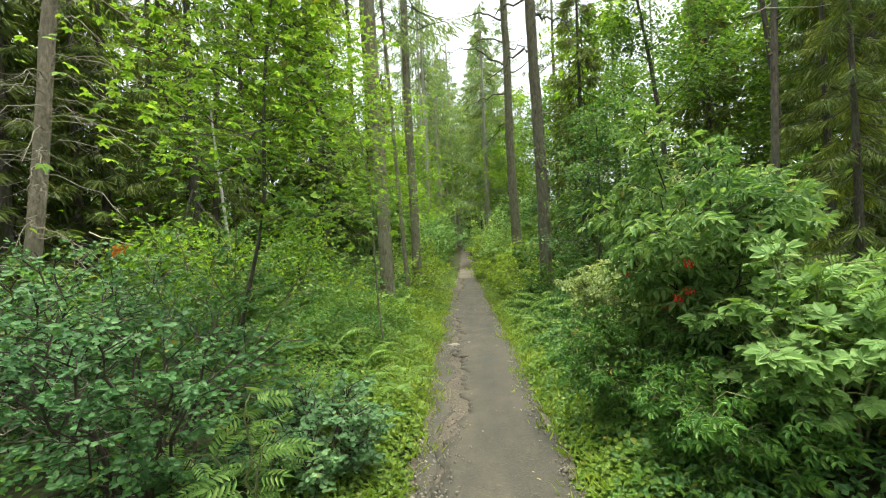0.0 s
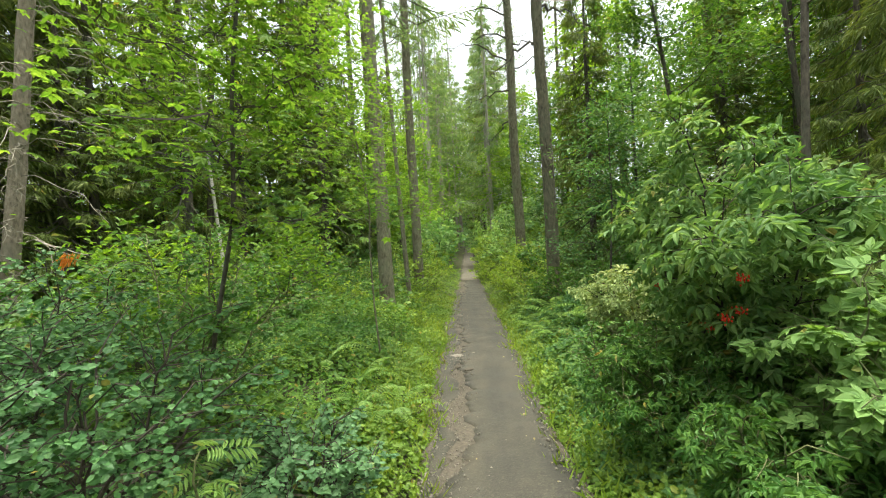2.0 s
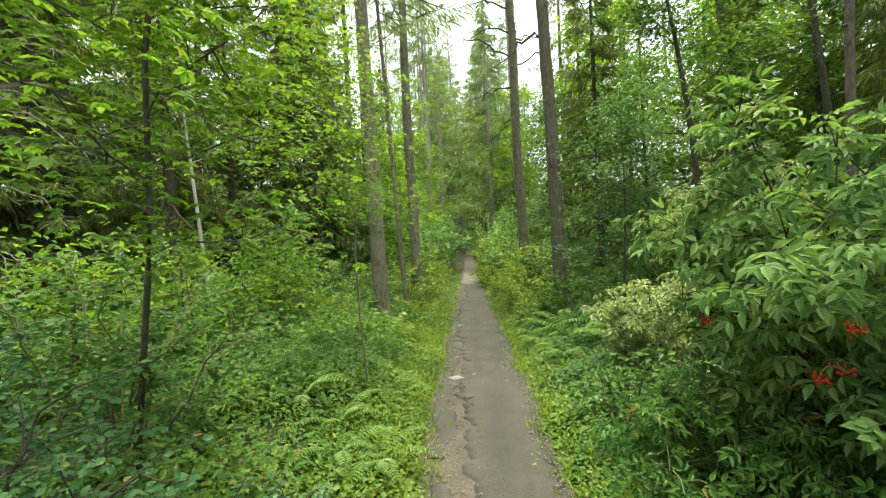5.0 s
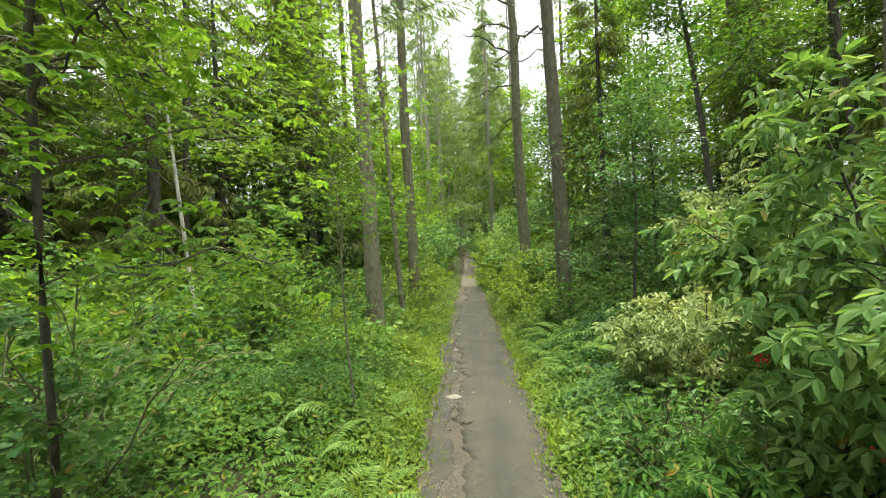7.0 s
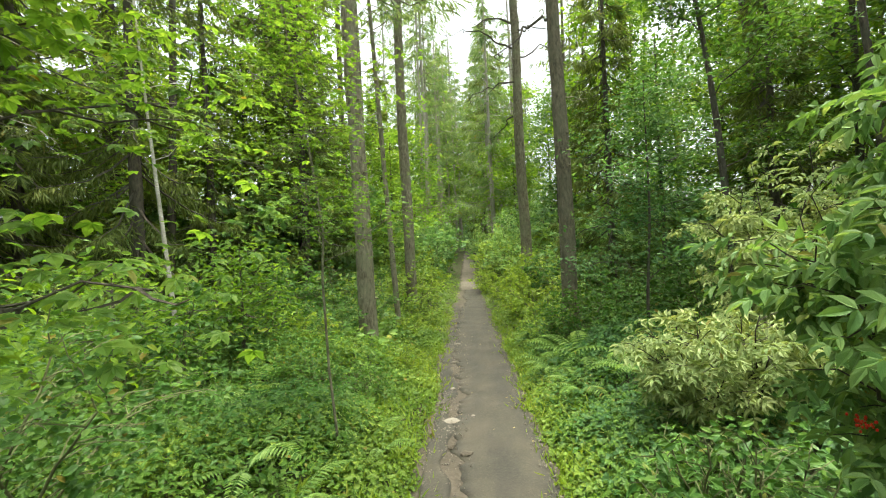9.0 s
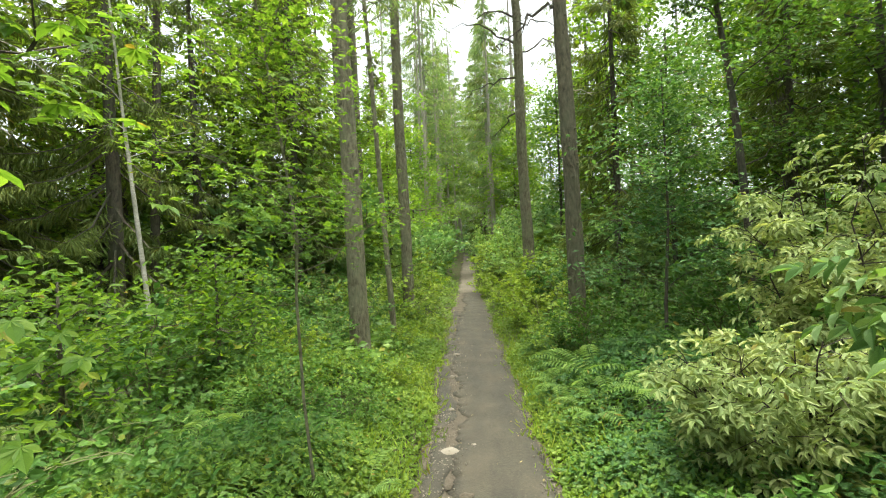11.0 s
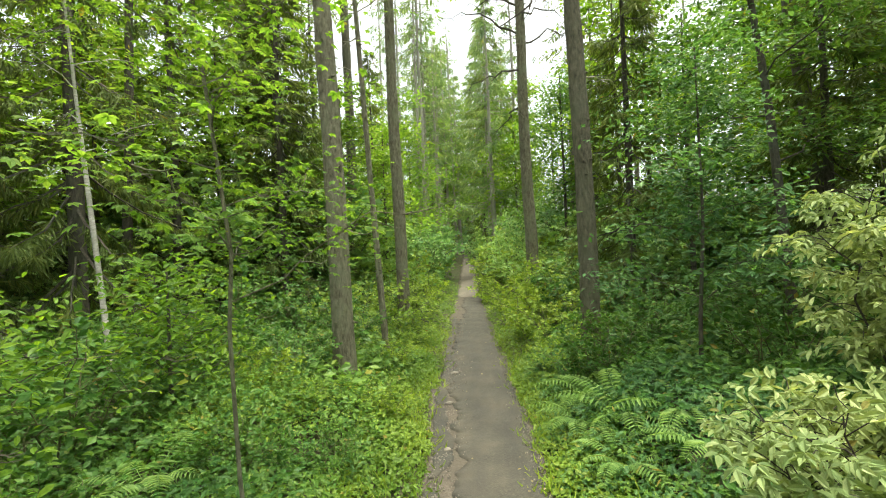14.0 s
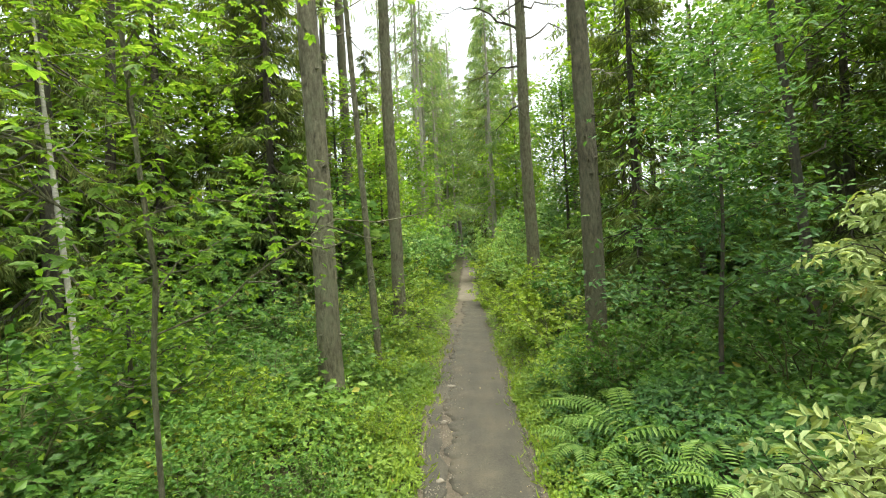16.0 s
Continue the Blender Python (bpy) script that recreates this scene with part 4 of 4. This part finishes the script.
fronds = [frond_mesh(15), frond_mesh(18)]
for x, y, s, n in ((-0.8, 4.6, 0.62, 8), (-0.42, 4.25, 0.62, 8), (-0.7, 4.2, 0.5, 7), (-1.2, 4.85, 0.7, 7), (-1.0, 5.4, 0.6, 7), (-0.5, 5.7, 0.5, 6), (1.7, 7.6, 0.9, 9), (2.15, 7.3, 0.9, 8), (1.35, 7.9, 0.7, 8), (2.5, 7.0, 0.8, 8), (1.6, 8.4, 0.8, 8),
                   (2.0, 6.6, 0.75, 8), (2.9, 7.6, 0.8, 8), (-1.9, 6.2, 0.7, 8), (-2.3, 5.6, 0.7, 7), (1.45, 6.9, 0.6, 7)):
    f = thing("fern", x, y, None, "green fern with arching feathered fronds", "fern", "ferns")
    for i in range(n):
        sc = s * rng.uniform(0.6, 0.95)
        share("frond", fronds[i % 2], f, pose(0, 0, 0.08, rng.uniform(-8, 16), rng.uniform(-12, 12), 360 * i / n + rng.uniform(-15, 15)) @ Matrix.Scale(sc, 4))

# ---- undergrowth ----


def cover(name, label, n, xs, ys, shape, size, leaf, tall, near=0.0, far=99.0, level=0.65, clump=0.55, tilt=0.0, bias=1.0):
    """Low leafy plants that nobody could count, off the path's edge by near to far metres."""
    x = rng.uniform(*xs, n * 3)
    y = ys[0] + (ys[1] - ys[0]) * rng.uniform(0, 1, n * 3) ** bias
    off = np.maximum(edge_left(y) - x, x - edge_right(y))
    thick = 0.5 + 0.25 * np.sin(x * 3.1 + 1.3 * np.sin(y * 1.9)) + 0.25 * np.sin(y * 2.7 + 1.1 * np.sin(x * 2.3))
    lip = near + 0.05 * np.sin(y * 7) + 0.04 * np.sin(y * 17 + 1)
    keep = (off > lip) & (off < far) & (rng.uniform(0, 1, n * 3) > clump * (1 - thick))
    x, y, off, thick = (a[keep][:n] for a in (x, y, off, thick))
    m = len(x)
    h = tall * (0.35 + 0.9 * thick) * smooth(lip[keep][:n] - 0.1, lip[keep][:n] + 0.55, off) + 0.015
    pos = np.stack([x, y, land(x, y) + h * rng.uniform(0.1, 1, m) ** 0.6], -1)
    b = Build()
    scatter(b, shape, pos, any_way(m, tilt), size * rng.uniform(0.55, 1.2, m), level, to_light(x, y, 0.3))
    return tagged(part(name, b, leaf), label, "plants", kind="stuff")


cover("verge_plants", "bright yellow-green low plants along path edge", 34000, (-1.1, 2.0), (1.0, 10.5), ROUND, 0.045, COVER_BRIGHT, 0.17, -0.06, 0.75, bias=1.0)
cover("verge_plants", "bright low plants along the far path edge", 14000, (-2.0, 2.6), (9.0, 24.0), QUAD, 0.075, COVER_BRIGHT, 0.3, -0.04, 1.1)
cover("meadow_plants", "yellow-green leafy plants under open trees", 28000, (-3.2, 0.0), (3.2, 14.0), TRIFOLIATE, 0.064, COVER, 0.3, 0.25, 3.0)
cover("meadow_plants", "patches of yellowish low herbs under open trees", 15000, (-2.6, 0.0), (4.0, 13.0), TRIFOLIATE, 0.05, YELLOWISH, 0.26, 0.15, 2.2, 0.7, 1.6)
cover("meadow_plants", "fresh green low herbs beside the path", 9000, (0.9, 2.2), (2.0, 11.0), TRIFOLIATE, 0.058, COVER, 0.34, 0.12, 1.0)
cover("forest_herbs", "green leafy herbs covering the shaded bank", 20000, (-4.5, 0.0), (1.0, 9.0), SIMPLE, 0.055, COVER_DEEP, 0.42, 0.4, 4.4)
cover("forest_herbs", "green leafy herbs covering the bank", 34000, (0.5, 5.0), (1.2, 10.0), TRIFOLIATE, 0.066, LEAFAGE, 0.34, 0.15, 3.6)
cover("forest_herbs", "dark green leafy herbs in the shade", 16000, (1.3, 7.0), (1.2, 12.0), SIMPLE, 0.08, COVER_DEEP, 0.5, 0.5, 6.0)
cover("forest_herbs", "green leafy undergrowth deeper in the wood", 40000, (-14, 14), (8.0, 26.0), QUAD, 0.13, COVER, 0.5, 0.35, 14.0)
cover("forest_herbs", "green leafy undergrowth far in the wood", 40000, (-45, 45), (20.0, 70.0), QUAD, 0.28, COVER, 0.7, 0.5, 60.0)
cover("forest_herbs", "tall green leafy herbs between the trees", 18000, (-8.0, -2.2), (3.0, 12.0), TRIFOLIATE, 0.09, COVER_DEEP, 0.6, 1.8, 8.0)
cover("forest_herbs", "tall green leafy herbs under the alders", 12000, (2.6, 9.0), (3.0, 13.0), TRIFOLIATE, 0.11, COVER_DEEP, 0.6, 1.6, 8.0)
cover("forest_herbs", "green leafy undergrowth behind the starting point", 24000, (-9.0, 9.0), (-8.0, 1.6), QUAD, 0.13, COVER, 0.4, 0.0, 9.0)
cover("grass_tufts", "thin bright grass blades along the path", 9000, (-1.2, 2.0), (1.0, 14.0), (np.array([[-0.02, 0, 0], [0.02, 0, 0], [0.012, 0.6, -0.05], [0, 1, -0.25]]), np.array([[0, 1, 2, 3]])), 0.14, GRASS, 0.04, -0.08, 0.8, 0.2, 0.3, 1.3)

# ---- stones and litter on the path ----


def stone(name, x, y, w, d, h, label, turn=0.0, material=STONE):
    b = bmesh.new()
    bmesh.ops.create_icosphere(b, subdivisions=2, radius=0.5)
    for v in b.verts:
        n = noise.noise(v.co * 2.3 + Vector((x * 9, y * 7, 0)))
        v.co *= 1 + 0.45 * n
        v.co = Vector((v.co.x * w, v.co.y * d, max(v.co.z, -0.3) * h))
    me = bpy.data.meshes.new(name)
    b.to_mesh(me)
    b.free()
    me.materials.append(material)
    ob = new(name, me)
    ob.matrix_basis = pose(x, y, 0.005 + 0.25 * h, 0, 0, turn)
    return tagged(ob, label, "stone", "path stones")


stone("stone", 0.05, 6.58, 0.19, 0.14, 0.03, "flat pale stone lying on the broken path edge", 12)
stone("stone", 0.21, 5.85, 0.12, 0.1, 0.045, "small brownish stone on the bare dirt", 40, DIRT)
stone("stone", 0.27, 6.7, 0.06, 0.05, 0.035, "small pale stone on the path", 10)
stone("stone", 0.07, 5.98, 0.09, 0.06, 0.04, "brownish stone stuck in the dirt", 70, DIRT)
stone("stone", 0.02, 7.6, 0.08, 0.06, 0.04, "small stone on the crumbled edge", 20)
stone("stone", -0.02, 8.9, 0.09, 0.07, 0.04, "small stone on the crumbled edge", 50)
stone("stone", 0.0, 10.2, 0.12, 0.08, 0.05, "small pale stone on the crumbled edge", 5)

b = Build()
for i in range(2600):
    y = 2 + 14 * rng.uniform() ** 1.3
    left = rng.uniform() < 0.75
    x = edge_left(y) + abs(rng.normal()) * 0.16 if left else edge_right(y) - abs(rng.normal()) * 0.06
    ball(b, np.array([x, y, 0.012 if x < broken_left(y) else 0.03]), rng.uniform(0.003, 0.012))
tagged(part("gravel", b, STONE), "loose pale gravel along the path", "gravel", kind="stuff")
b = Build()
n = 80
y = 2 + 16 * rng.uniform(0, 1, n)
x = edge_left(y) + (edge_right(y) - edge_left(y)) * np.where(rng.uniform(0, 1, n) < 0.5, rng.uniform(0.75, 1, n), rng.uniform(0, 1, n))
scatter(b, SIMPLE, np.stack([x, y, np.full(n, 0.045)], -1), any_way(n, 0, 0.05), rng.uniform(0.012, 0.035, n), 0.97)
tagged(part("leaf_litter", b, LITTER), "scattered small dry leaves on the path", "leaf litter", kind="stuff")

# the withered orange spray on a spruce bough
t = thing("withered_spray", -2.14, 3.05, 1.56, "withered orange spruce spray hanging on a twig", "dead branch")
b = Build()
tube(b, bent((-0.3, 0.1, 0.12), (0.14, 0, 0.0), 0.02, 0.01, 5), np.linspace(0.006, 0.002, 5), 4)
part("twig", b, DEAD, t)
b = Build()
scatter(b, SPRAY, np.array([[0.02, 0, 0]]) + rng.normal(size=(60, 3)) * [0.025, 0.015, 0.012], unit(np.array([[-0.5, 0, -0.8]]) + rng.normal(size=(60, 3)) * 0.3), rng.uniform(0.04, 0.085, 60), 0.5)
part("needles", b, RUST, t)

# dry boughs
t = thing("dead_bough", 6.4, 6.0, 5.05, "bare pale dead bough reaching from a spruce trunk", "dead branch")
b = Build()
p = bent((0, 0, 0), (-2.0, 0.1, -0.6), -0.12, 0.05, 8)
tube(b, p, np.linspace(0.032, 0.01, 8), 6)
part("bough", b, DEAD, t, smooth=True)
for i in range(7):
    b = Build()
    q = p[rng.integers(2, 8)]
    tube(b, bent(q, q + any_way(1, -0.2)[0] * rng.uniform(0.25, 0.7), 0.03, 0.02, 5), np.linspace(0.009, 0.003, 5), 4)
    part("twig", b, DEAD, t)
t = thing("dry_branch", -2.5, 2.35, None, "dry lichen-grey fallen branch lying in a shrub", "dead branch")
for i in range(9):
    b = Build()
    p = bent((0.05 * i, 0.02 * i, 0.1), (rng.uniform(0.5, 1.05), rng.uniform(-0.5, 0.0), rng.uniform(0.15, 0.65)), -0.1, 0.03, 7)
    tube(b, p, np.linspace(0.009, 0.003, 7), 4)
    for k in range(5):
        q = p[rng.integers(2, 7)]
        tube(b, bent(q, q + any_way(1, 0.0)[0] * rng.uniform(0.08, 0.25), 0.02, 0.01, 4), np.linspace(0.004, 0.002, 4), 3)
    part("bough", b, DEAD, t)
